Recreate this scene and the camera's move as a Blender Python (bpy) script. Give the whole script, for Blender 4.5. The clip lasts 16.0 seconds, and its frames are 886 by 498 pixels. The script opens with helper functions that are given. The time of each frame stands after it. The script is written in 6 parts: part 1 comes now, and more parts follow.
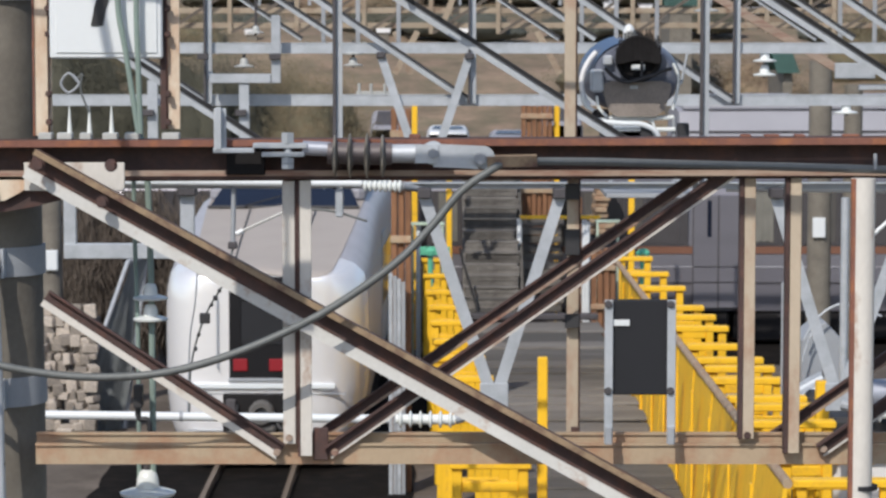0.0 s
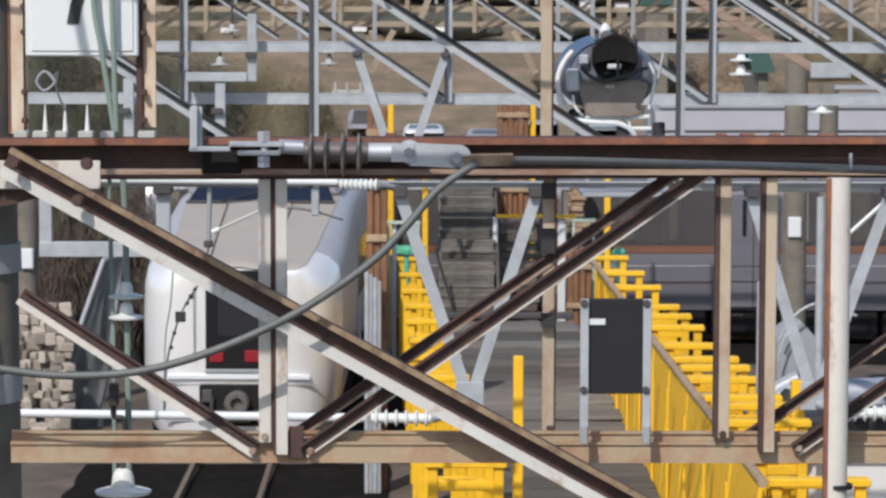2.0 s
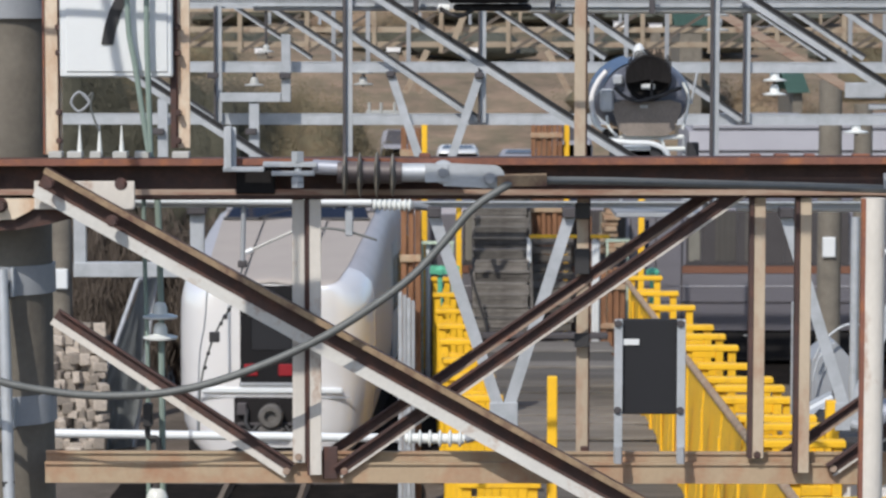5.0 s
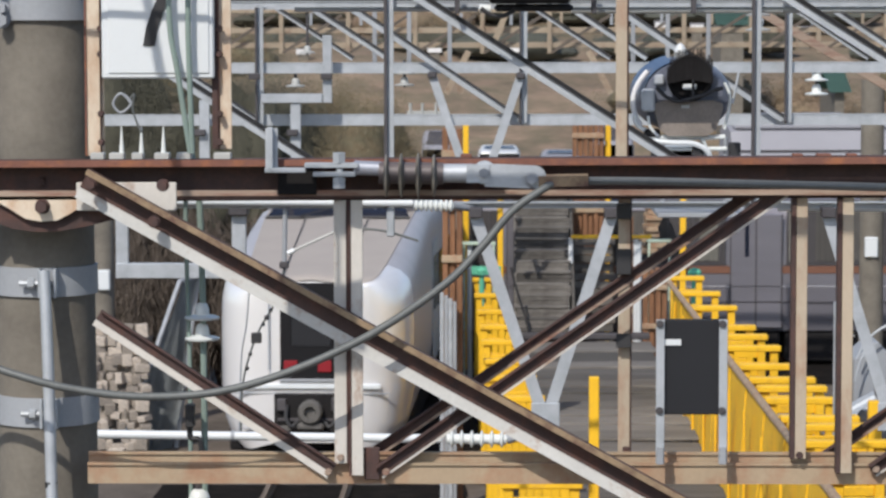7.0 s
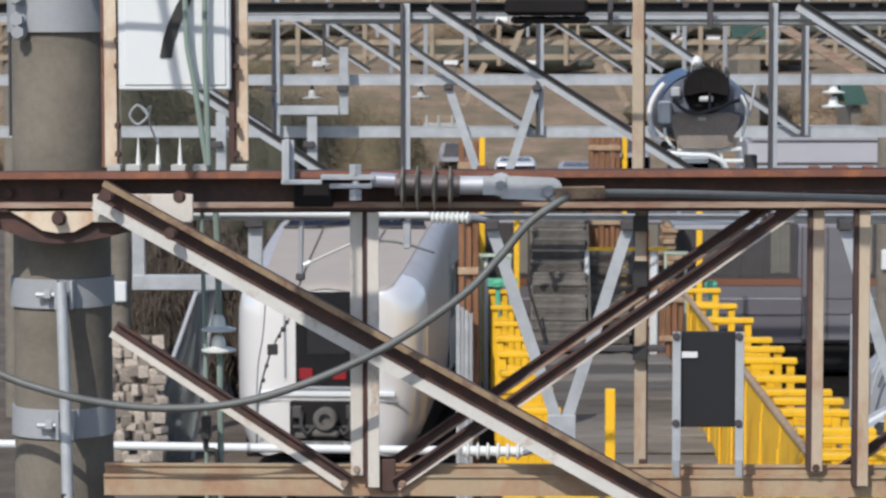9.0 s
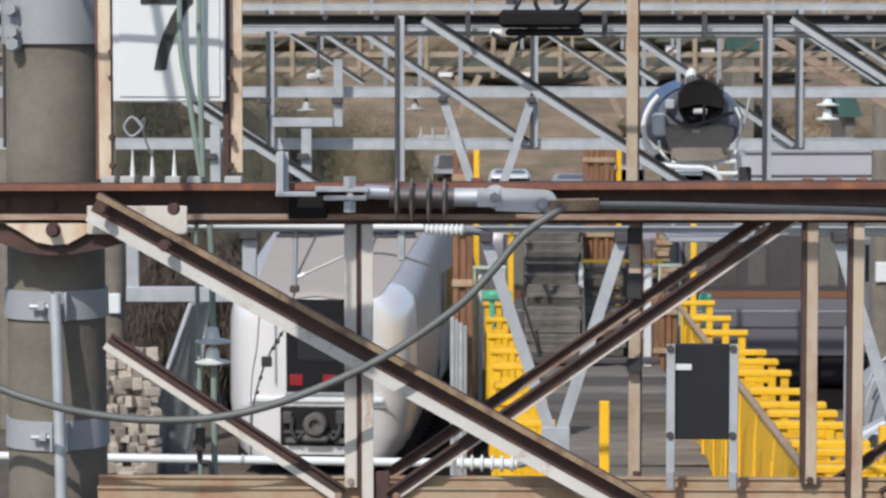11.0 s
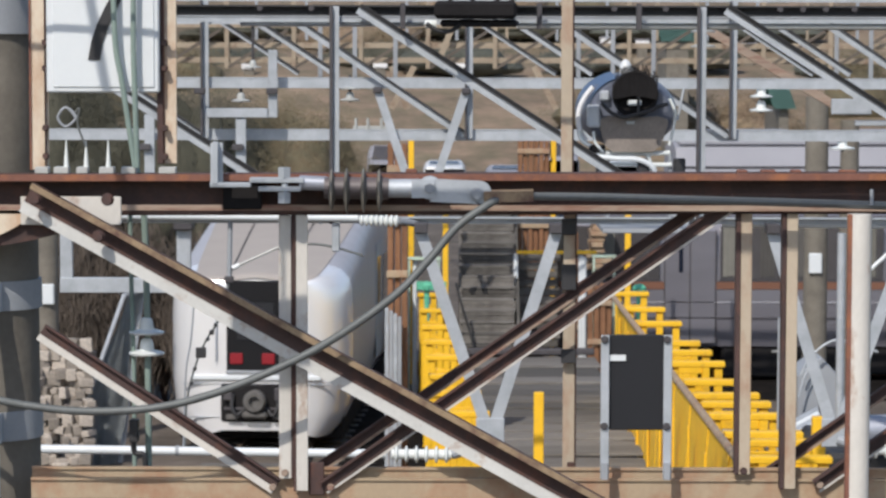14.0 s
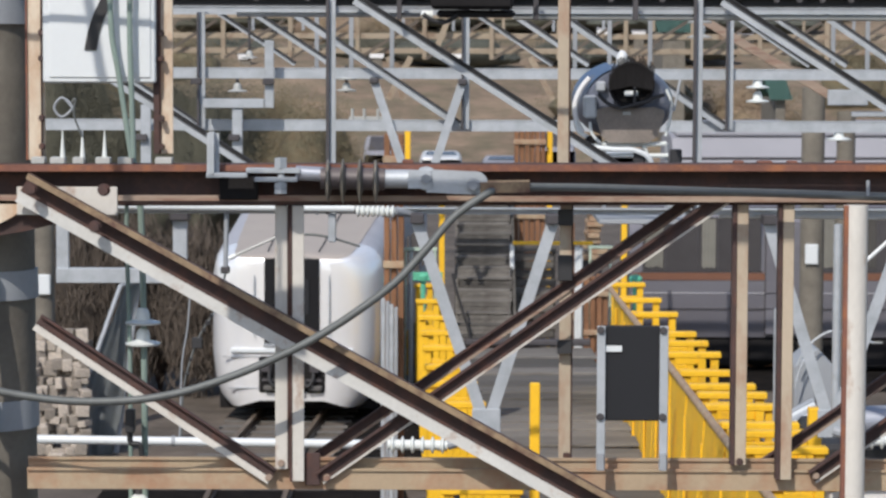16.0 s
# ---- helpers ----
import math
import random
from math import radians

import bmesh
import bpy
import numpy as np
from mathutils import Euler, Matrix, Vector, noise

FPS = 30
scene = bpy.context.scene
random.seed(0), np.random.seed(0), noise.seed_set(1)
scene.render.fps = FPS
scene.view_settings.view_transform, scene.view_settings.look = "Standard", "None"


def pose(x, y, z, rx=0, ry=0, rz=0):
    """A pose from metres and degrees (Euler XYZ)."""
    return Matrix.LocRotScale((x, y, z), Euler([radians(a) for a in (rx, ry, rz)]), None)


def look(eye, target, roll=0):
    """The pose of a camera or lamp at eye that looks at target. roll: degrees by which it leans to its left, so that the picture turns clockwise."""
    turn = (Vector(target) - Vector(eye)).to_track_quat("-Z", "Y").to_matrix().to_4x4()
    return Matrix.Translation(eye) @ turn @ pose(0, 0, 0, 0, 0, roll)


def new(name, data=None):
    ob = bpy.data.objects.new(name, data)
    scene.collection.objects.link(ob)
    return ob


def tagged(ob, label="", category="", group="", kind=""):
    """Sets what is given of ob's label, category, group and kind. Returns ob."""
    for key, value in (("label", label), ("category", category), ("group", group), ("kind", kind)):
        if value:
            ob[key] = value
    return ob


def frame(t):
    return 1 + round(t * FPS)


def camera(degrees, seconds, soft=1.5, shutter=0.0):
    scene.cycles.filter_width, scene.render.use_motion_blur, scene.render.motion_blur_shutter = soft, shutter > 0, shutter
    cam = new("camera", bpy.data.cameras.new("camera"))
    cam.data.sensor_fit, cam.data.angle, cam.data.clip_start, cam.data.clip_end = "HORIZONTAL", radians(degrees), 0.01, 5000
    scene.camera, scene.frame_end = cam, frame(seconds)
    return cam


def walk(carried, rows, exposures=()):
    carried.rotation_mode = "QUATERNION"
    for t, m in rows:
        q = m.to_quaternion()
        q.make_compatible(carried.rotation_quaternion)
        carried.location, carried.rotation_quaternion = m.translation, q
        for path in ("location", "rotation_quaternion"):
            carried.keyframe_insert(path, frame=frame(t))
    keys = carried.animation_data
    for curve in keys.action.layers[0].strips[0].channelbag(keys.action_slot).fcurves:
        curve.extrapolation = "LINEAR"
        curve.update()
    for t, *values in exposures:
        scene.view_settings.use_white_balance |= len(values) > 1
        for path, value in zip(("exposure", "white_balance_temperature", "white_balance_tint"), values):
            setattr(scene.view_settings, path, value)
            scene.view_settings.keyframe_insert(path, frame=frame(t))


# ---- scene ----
cam = camera(17.82, 16.0, soft=2.5)
cam.data.dof.use_dof = True
cam.data.dof.focus_distance, cam.data.dof.aperture_fstop = 13.0, 10.0
EYE = 6.6
# seconds, yaw, pitch, roll: a held telephoto that only turns
ROWS = [
    (0.0, 0.000, -5.040, 0.000),
    (0.5, -0.010, -5.021, -0.001),
    (1.0, -0.325, -5.024, -0.106),
    (1.5, -0.520, -5.056, -0.165),
    (2.0, -0.478, -5.063, -0.130),
    (2.5, -0.172, -4.981, -0.067),
    (3.0, 0.089, -4.760, -0.125),
    (5.5, 0.288, -4.630, -0.008),
    (6.0, 0.610, -4.582, 0.003),
    (6.5, 0.883, -4.539, 0.115),
    (7.0, 1.034, -4.642, 0.103),
    (7.5, 1.078, -4.758, 0.097),
    (8.0, 1.135, -4.754, 0.090),
    (8.5, 1.257, -4.617, 0.058),
    (9.0, 1.369, -4.398, 0.064),
    (9.5, 1.404, -4.259, 0.099),
    (10.0, 1.327, -4.193, 0.026),
    (12.5, 1.167, -4.054, 0.047),
    (13.0, 1.047, -3.960, 0.035),
    (13.5, 0.580, -4.085, -0.024),
    (14.0, -0.063, -4.334, -0.127),
    (14.5, -0.439, -4.410, -0.101),
    (15.0, -0.439, -4.458, -0.147),
    (15.5, -0.246, -4.508, -0.077),
    (16.0, -0.133, -4.524, -0.190),
]
walk(cam, [(t, pose(0, 0, EYE, 90 + pitch, roll, yaw)) for t, yaw, pitch, roll in ROWS])

# ---- light ----
SUN_EL, SUN_AZ = radians(44), radians(-157)
world = bpy.data.worlds.new("world")
scene.world = world
world.use_nodes = True
wn = world.node_tree
sky = wn.nodes.new("ShaderNodeTexSky")
sky.sky_type, sky.sun_disc = "NISHITA", False
sky.sun_elevation, sky.sun_rotation = SUN_EL, SUN_AZ
wn.nodes["Background"].inputs[1].default_value = 0.175
wn.links.new(sky.outputs[0], wn.nodes["Background"].inputs[0])
to_sun = Vector((math.sin(SUN_AZ) * math.cos(SUN_EL), math.cos(SUN_AZ) * math.cos(SUN_EL), math.sin(SUN_EL)))
sun = new("sun", bpy.data.lights.new("sun", "SUN"))
sun.data.energy, sun.data.angle, sun.data.color = 4.5, radians(0.5), (1, 0.935, 0.85)
sun.matrix_world = look(to_sun * 60, (0, 0, 0))
scene.view_settings.exposure = -0.36


# ---- materials ----
def mat(name, col, rough=0.6, metal=0.0, var=0.25, scale=6.0, bump=0.15, second=None, amount=0.5, edge=0.12, streak=(1, 1, 1), spec=0.5, fine=60.0, each=0.16):
    """Base colour with broad and fine variation, an optional second colour in patches, and fine relief."""
    m = bpy.data.materials.new(name)
    m.use_nodes = True
    nt = m.node_tree
    N, L = nt.nodes, nt.links
    b = N["Principled BSDF"]
    b.inputs["Roughness"].default_value, b.inputs["Metallic"].default_value = rough, metal
    b.inputs["Specular IOR Level"].default_value = spec
    tc, mp = N.new("ShaderNodeTexCoord"), N.new("ShaderNodeMapping")
    mp.inputs["Scale"].default_value = streak
    L.new(tc.outputs["Object"], mp.inputs[0])
    oi = N.new("ShaderNodeObjectInfo")
    n1, n2 = N.new("ShaderNodeTexNoise"), N.new("ShaderNodeTexNoise")
    for n, s in ((n1, scale), (n2, fine)):
        n.inputs["Scale"].default_value, n.inputs["Detail"].default_value = s, 6
        L.new(mp.outputs[0], n.inputs["Vector"])
    ramp = N.new("ShaderNodeMapRange")
    ramp.inputs["From Min"].default_value, ramp.inputs["From Max"].default_value = 0.25, 0.75
    ramp.inputs["To Min"].default_value, ramp.inputs["To Max"].default_value = 1 - var, 1 + var
    add = N.new("ShaderNodeMath")
    add.operation = "MULTIPLY_ADD"
    add.inputs[1].default_value = 0.35
    L.new(n2.outputs[0], add.inputs[0])
    half = N.new("ShaderNodeMath")
    half.operation = "MULTIPLY_ADD"
    half.inputs[1].default_value, half.inputs[2].default_value = 0.65, 0.0
    L.new(n1.outputs[0], half.inputs[0])
    L.new(half.outputs[0], add.inputs[2])
    rnd = N.new("ShaderNodeMath")
    rnd.operation = "MULTIPLY_ADD"
    rnd.inputs[1].default_value, rnd.inputs[2].default_value = each, -each / 2
    L.new(oi.outputs["Random"], rnd.inputs[0])
    tot = N.new("ShaderNodeMath")
    L.new(add.outputs[0], tot.inputs[0])
    L.new(rnd.outputs[0], tot.inputs[1])
    L.new(tot.outputs[0], ramp.inputs["Value"])
    base = N.new("ShaderNodeMix")
    base.data_type = "RGBA"
    base.inputs[6].default_value = (*col, 1)
    base.inputs[7].default_value = (*(second or col), 1)
    if second:
        n3 = N.new("ShaderNodeTexNoise")
        n3.inputs["Scale"].default_value, n3.inputs["Detail"].default_value = scale * 1.7, 8
        n3.inputs["Roughness"].default_value = 0.65
        L.new(mp.outputs[0], n3.inputs["Vector"])
        th = N.new("ShaderNodeMapRange")
        th.inputs["From Min"].default_value = 0.5 + (0.5 - amount) * 0.5 - edge
        th.inputs["From Max"].default_value = 0.5 + (0.5 - amount) * 0.5 + edge
        L.new(n3.outputs[0], th.inputs["Value"])
        L.new(th.outputs[0], base.inputs[0])
    else:
        base.inputs[0].default_value = 0
    mul = N.new("ShaderNodeVectorMath")
    mul.operation = "SCALE"
    L.new(base.outputs[2], mul.inputs[0])
    L.new(ramp.outputs[0], mul.inputs["Scale"])
    L.new(mul.outputs[0], b.inputs["Base Color"])
    if bump:
        bp = N.new("ShaderNodeBump")
        bp.inputs["Strength"].default_value, bp.inputs["Distance"].default_value = bump, 0.01
        L.new(add.outputs[0], bp.inputs["Height"])
        L.new(bp.outputs[0], b.inputs["Normal"])
    return m


CREAM = mat("weathered_cream_paint", (0.59, 0.565, 0.525), 0.6, 0, 0.14, 5, 0.2, (0.30, 0.15, 0.08), 0.22, 0.08, (1, 1, 0.5))
BRACEWHITE = mat("chalky_white_paint", (0.60, 0.60, 0.585), 0.6, 0, 0.14, 5, 0.2, (0.34, 0.2, 0.13), 0.2, 0.08)
PEACH = mat("rust_stained_cream_paint", (0.64, 0.55, 0.44), 0.65, 0, 0.12, 5, 0.2, (0.42, 0.22, 0.11), 0.33, 0.16, (1.0, 1, 0.5))
EDGE = mat("worn_brown_edge", (0.27, 0.195, 0.122), 0.7, 0, 0.25, 6, 0.2, (0.12, 0.065, 0.048), 0.38, 0.1)
REDRUST = mat("red_brown_rust", (0.185, 0.078, 0.055), 0.7, 0, 0.28, 6, 0.3, (0.30, 0.115, 0.05), 0.33, 0.1)
# rust brown, dark enough to carry the shade on the truss webs too
BROWN = mat("rust_brown_paint_and_shade", (0.064, 0.037, 0.034), 0.7, 0, 0.35, 7, 0.3, (0.11, 0.048, 0.035), 0.3, 0.12)
TAN = mat("faded_tan_paint", (0.385, 0.295, 0.20), 0.65, 0, 0.15, 4, 0.2, (0.34, 0.19, 0.115), 0.38, 0.12)
PALETAN = mat("pale_beige_paint", (0.46, 0.385, 0.295), 0.65, 0, 0.14, 4, 0.2, (0.36, 0.21, 0.14), 0.33, 0.12, (1, 1, 0.5))
GALV = mat("galvanised_steel", (0.46, 0.49, 0.53), 0.5, 0.25, 0.12, 4, 0.05, (0.36, 0.39, 0.42), 0.4, 0.15)
GALV_DULL = mat("dull_galvanised_steel", (0.32, 0.34, 0.37), 0.6, 0.1, 0.14, 3, 0.05)
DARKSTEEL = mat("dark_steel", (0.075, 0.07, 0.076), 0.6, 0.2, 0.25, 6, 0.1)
CONCRETE = mat("aged_concrete", (0.195, 0.178, 0.15), 0.92, 0, 0.24, 3, 0.6, (0.145, 0.13, 0.11), 0.45, 0.2, fine=40)
WHITE = mat("white_enamel", (0.68, 0.715, 0.74), 0.35, 0, 0.03, 3, 0.0)
PORCELAIN = mat("white_porcelain", (0.72, 0.75, 0.74), 0.25, 0, 0.05, 5, 0.0)
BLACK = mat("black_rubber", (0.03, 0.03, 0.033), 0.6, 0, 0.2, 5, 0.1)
BOXGREY = mat("charcoal_painted_panel", (0.021, 0.022, 0.026), 0.6, 0, 0.08, 3, 0.02, spec=0.25)
CABLE = mat("grey_stranded_cable", (0.135, 0.145, 0.145), 0.55, 0.2, 0.15, 20, 0.2)
GREENROD = mat("green_grey_strap", (0.23, 0.30, 0.27), 0.6, 0.1, 0.12, 8, 0.1)
YELLOW = mat("yellow_paint", (0.86, 0.50, 0.02), 0.5, 0, 0.10, 4, 0.1, (0.62, 0.34, 0.04), 0.22, 0.1)
PLANK = mat("weathered_grey_timber", (0.162, 0.152, 0.14), 0.9, 0, 0.42, 3, 0.4, (0.09, 0.082, 0.075), 0.45, 0.15, (0.6, 6, 1), each=0.6)
RUSTPOST = mat("orange_rust", (0.27, 0.135, 0.07), 0.85, 0, 0.3, 4, 0.3, (0.16, 0.075, 0.04), 0.45, 0.15, (3, 3, 0.4))
SILVER = mat("stainless_side_sheet", (0.36, 0.38, 0.44), 0.4, 0.35, 0.06, 3, 0.0, streak=(1, 0.15, 4))
NOSEWHITE = mat("silver_white_metallic_paint", (0.90, 0.90, 0.92), 0.27, 0.4, 0.02, 2, 0.0)
SIDESTEEL = mat("polished_stainless_side", (0.50, 0.49, 0.52), 0.13, 0.85, 0.12, 0.8, 0.05, streak=(0.25, 1, 2.5))
BODYSIDE = mat("brushed_train_side", (0.43, 0.425, 0.455), 0.42, 0.15, 0.14, 1.5, 0.02, streak=(1, 2, 0.15))
HOOD = mat("matt_beige_grey_paint", (0.36, 0.325, 0.30), 0.8, 0, 0.06, 2, 0.05)
DOORBLACK = mat("matt_black_door_panel", (0.014, 0.014, 0.016), 0.55, 0, 0.1, 3, 0.02, spec=0.15)
GLASS_DARK = mat("tinted_glass", (0.012, 0.016, 0.03), 0.08, 0, 0.1, 2, 0.0)
SHEDGREY = mat("olive_grey_rubber", (0.19, 0.175, 0.15), 0.5, 0, 0.15, 6, 0.05)
UNDER = mat("black_underframe", (0.02, 0.019, 0.02), 0.85, 0, 0.3, 4, 0.1, spec=0.1)
BALLAST = mat("brown_ballast", (0.125, 0.103, 0.085), 0.95, 0, 0.45, 0.8, 0.8, (0.07, 0.055, 0.042), 0.45, 0.15, fine=14)
TWIG = mat("dark_bare_twigs", (0.10, 0.08, 0.065), 0.9, 0, 0.25, 2, 0.1, (0.07, 0.056, 0.045), 0.45, 0.15)
EVERGREEN = mat("dark_evergreen_leaves", (0.072, 0.07, 0.05), 0.85, 0, 0.3, 1.5, 0.1)
# black ballast that stands in for the dark under and beside the trains
DARKBED = mat("ballast_painted_dark", (0.010, 0.009, 0.0085), 0.9, 0, 0.4, 2, 0.6, (0.022, 0.018, 0.016), 0.3, 0.15, fine=20, spec=0.06)
BRUSH = mat("dry_brush", (0.27, 0.192, 0.135), 0.95, 0, 0.4, 0.3, 0.5, (0.15, 0.128, 0.08), 0.48, 0.16, fine=2.2)
LEAF = mat("dark_foliage", (0.135, 0.12, 0.075), 0.85, 0, 0.3, 1.5, 0.1, (0.15, 0.11, 0.065), 0.4, 0.15)
STONE = mat("pale_stone", (0.40, 0.35, 0.295), 0.85, 0, 0.35, 3, 0.3, (0.2, 0.18, 0.17), 0.4, 0.2, each=0.9)
TARP = mat("blue_grey_tarpaulin", (0.31, 0.335, 0.345), 0.8, 0, 0.25, 1.6, 0.5, (0.2, 0.215, 0.22), 0.4, 0.2, (2, 2, 0.6))
DEEPBLUE = mat("blue_gloss_paint", (0.035, 0.06, 0.14), 0.3, 0, 0.06, 2, 0.0)
CARWHITE = mat("white_car_paint", (0.75, 0.75, 0.76), 0.25, 0, 0.03, 2, 0.0)
ROOFGREY = mat("lilac_grey_roof_paint", (0.30, 0.30, 0.335), 0.6, 0, 0.1, 1, 0.05)
FARTAN = mat("dull_tan_steel", (0.33, 0.27, 0.2), 0.7, 0, 0.2, 2, 0.1, (0.2, 0.13, 0.09), 0.3, 0.1)
LATTICE = mat("dark_weathered_steel", (0.11, 0.09, 0.075), 0.8, 0, 0.25, 3, 0.1)
SCRUB = mat("grey_green_scrub", (0.085, 0.09, 0.075), 0.9, 0, 0.3, 1, 0.1)
OLDPORC = mat("grimy_porcelain", (0.42, 0.43, 0.42), 0.4, 0, 0.12, 5, 0.0)
WINDOW = mat("dusty_window_glass", (0.07, 0.066, 0.07), 0.2, 0, 0.2, 2, 0.0)
DRAPE = mat("grey_brown_drape", (0.085, 0.08, 0.075), 0.9, 0, 0.2, 4, 0.0, each=0.5)
PASSSIDE = mat("lilac_grey_stainless_side", (0.205, 0.20, 0.23), 0.3, 0.35, 0.14, 0.9, 0.04, streak=(0.3, 1, 2.5))
PALEDRAPE = mat("pale_linen_drape", (0.17, 0.165, 0.145), 0.9, 0, 0.2, 4, 0.0, each=0.5)
STEELBLUE = mat("blue_grey_enamel", (0.125, 0.14, 0.185), 0.4, 0, 0.08, 3, 0.0)
GREENROOF = mat("faded_green_roof", (0.09, 0.175, 0.145), 0.7, 0, 0.15, 1, 0.1)
LIP = mat("rust_streaked_beige_paint", (0.34, 0.26, 0.205), 0.65, 0, 0.2, 5, 0.2, (0.22, 0.1, 0.07), 0.35, 0.1, (0.4, 1, 3))
GREEN = mat("green_plastic", (0.12, 0.47, 0.31), 0.5, 0, 0.08, 3, 0.0)
PALEGREEN = mat("chalky_mint_paint", (0.48, 0.60, 0.50), 0.6, 0, 0.15, 4, 0.1, (0.34, 0.3, 0.2), 0.3, 0.1)
ORANGE = mat("faded_orange_stripe", (0.22, 0.105, 0.07), 0.35, 0.2, 0.1, 2, 0.0)
RAILTAN = mat("brown_rail_steel", (0.15, 0.115, 0.085), 0.6, 0.2, 0.2, 4, 0.1)
COUPLER = mat("greasy_grey_iron", (0.12, 0.115, 0.11), 0.6, 0.2, 0.3, 8, 0.2)
RED = bpy.data.materials.new("red_tail_light")
RED.use_nodes = True
RED.node_tree.nodes["Principled BSDF"].inputs["Base Color"].default_value = (0.16, 0.005, 0.012, 1)
RED.node_tree.nodes["Principled BSDF"].inputs["Emission Color"].default_value = (1, 0.02, 0.03, 1)
RED.node_tree.nodes["Principled BSDF"].inputs["Emission Strength"].default_value = 0.12


# ---- builders ----
def thing(name, base, label, category, group="", kind=""):
    e = new(name)
    e.empty_display_size = 0.2
    e.location = base
    return tagged(e, label, category, group, kind)


def finish(bm, name, material, smooth=False):
    bmesh.ops.recalc_face_normals(bm, faces=bm.faces)
    me = bpy.data.meshes.new(name)
    bm.to_mesh(me)
    bm.free()
    me.materials.append(material)
    if smooth:
        me.polygons.foreach_set("use_smooth", [True] * len(me.polygons))
        me.set_sharp_from_angle(angle=radians(38 if smooth is True else smooth))
    return me


def part(name, bm, material, parent=None, label="", smooth=False):
    """One mesh object, drawn in the world's metres, under its thing or part."""
    ob = new(name, finish(bm, name, material, smooth))
    if parent:
        off = Vector((0, 0, 0))
        up = parent
        while up:
            off += up.location
            up = up.parent
        ob.parent = parent
        ob.location = -off
    if label:
        ob["label"] = label
    return ob


def box(bm, a, b, bevel=0.0):
    """A box between two corners, its edges rounded."""
    lo = [min(p, q) for p, q in zip(a, b)]
    hi = [max(p, q) for p, q in zip(a, b)]
    m = Matrix.Translation([(p + q) / 2 for p, q in zip(lo, hi)]) @ Matrix.Diagonal([q - p for p, q in zip(lo, hi)] + [1])
    r = bmesh.ops.create_cube(bm, size=1, matrix=m)
    if bevel:
        es = list({e for v in r["verts"] for e in v.link_edges})
        bmesh.ops.bevel(bm, geom=es, offset=bevel, segments=1, affect="EDGES")
    return bm


def bx(a, b, bevel=0.003):
    return box(bmesh.new(), a, b, bevel)


def rod(bm, p, q, r, seg=12, r2=None):
    """A round bar from p to q."""
    p, q = Vector(p), Vector(q)
    d = q - p
    m = Matrix.Translation((p + q) / 2) @ d.to_track_quat("Z", "Y").to_matrix().to_4x4()
    bmesh.ops.create_cone(bm, cap_ends=True, segments=seg, radius1=r, radius2=r if r2 is None else r2, depth=d.length, matrix=m)
    return bm


def rd(p, q, r, seg=12, r2=None):
    return rod(bmesh.new(), p, q, r, seg, r2)


def tube(pts, r, seg=8):
    """A round cable through points, smoothed between them."""
    bm = bmesh.new()
    P = [Vector(p) for p in pts]
    fine = []
    for i in range(len(P) - 1):
        a, b, c, d = P[max(i - 1, 0)], P[i], P[i + 1], P[min(i + 2, len(P) - 1)]
        for k in range(6):
            s = k / 6
            fine.append(0.5 * (2 * b + (c - a) * s + (2 * a - 5 * b + 4 * c - d) * s * s + (3 * b - a - 3 * c + d) * s ** 3))
    fine.append(P[-1])
    rings = []
    for i, p in enumerate(fine):
        d = (fine[min(i + 1, len(fine) - 1)] - fine[max(i - 1, 0)]).normalized()
        u = d.cross(Vector((0, 1, 0.01))).normalized()
        w = d.cross(u)
        rings.append([bm.verts.new(p + r * (math.cos(6.2832 * k / seg) * u + math.sin(6.2832 * k / seg) * w)) for k in range(seg)])
    for a, b in zip(rings, rings[1:]):
        for k in range(seg):
            bm.faces.new((a[k], a[(k + 1) % seg], b[(k + 1) % seg], b[k]))
    bm.faces.new(rings[0][::-1]), bm.faces.new(rings[-1])
    return bm


def sweep(p, q, profile, up):
    """A straight bar from p to q with a profile of (across, towards the viewer) pairs; across points along up."""
    bm = bmesh.new()
    p, q = Vector(p), Vector(q)
    d = (q - p).normalized()
    n = (Vector(up) - d * Vector(up).dot(d)).normalized()
    w = d.cross(n)
    if w.y > 0:
        w = -w
    ends = [[bm.verts.new(e + n * a + w * b) for a, b in profile] for e in (p, q)]
    k = len(profile)
    for i in range(k):
        bm.faces.new((ends[0][i], ends[0][(i + 1) % k], ends[1][(i + 1) % k], ends[1][i]))
    bm.faces.new(ends[0]), bm.faces.new(ends[1][::-1])
    return bm


def angle(p, q, leg, out, t=0.008, up=(0, 0, 1)):
    """An L-section bar: one leg lies flat to the viewer, the other stands out from its upper edge. p to q runs along the lower edge."""
    return sweep(p, q, [(0, 0), (leg, 0), (leg, out), (leg - t, out), (leg - t, t), (0, t)], up)


def channel(p, q, h, out, t=0.009, up=(0, 0, 1)):
    return sweep(p, q, [(0, 0), (h, 0), (h, out), (h - t, out), (h - t, t), (t, t), (t, out), (0, out)], up)


def flat(p, q, w, t=0.008, up=(0, 0, 1)):
    return sweep(p, q, [(-w / 2, 0), (w / 2, 0), (w / 2, t), (-w / 2, t)], up)


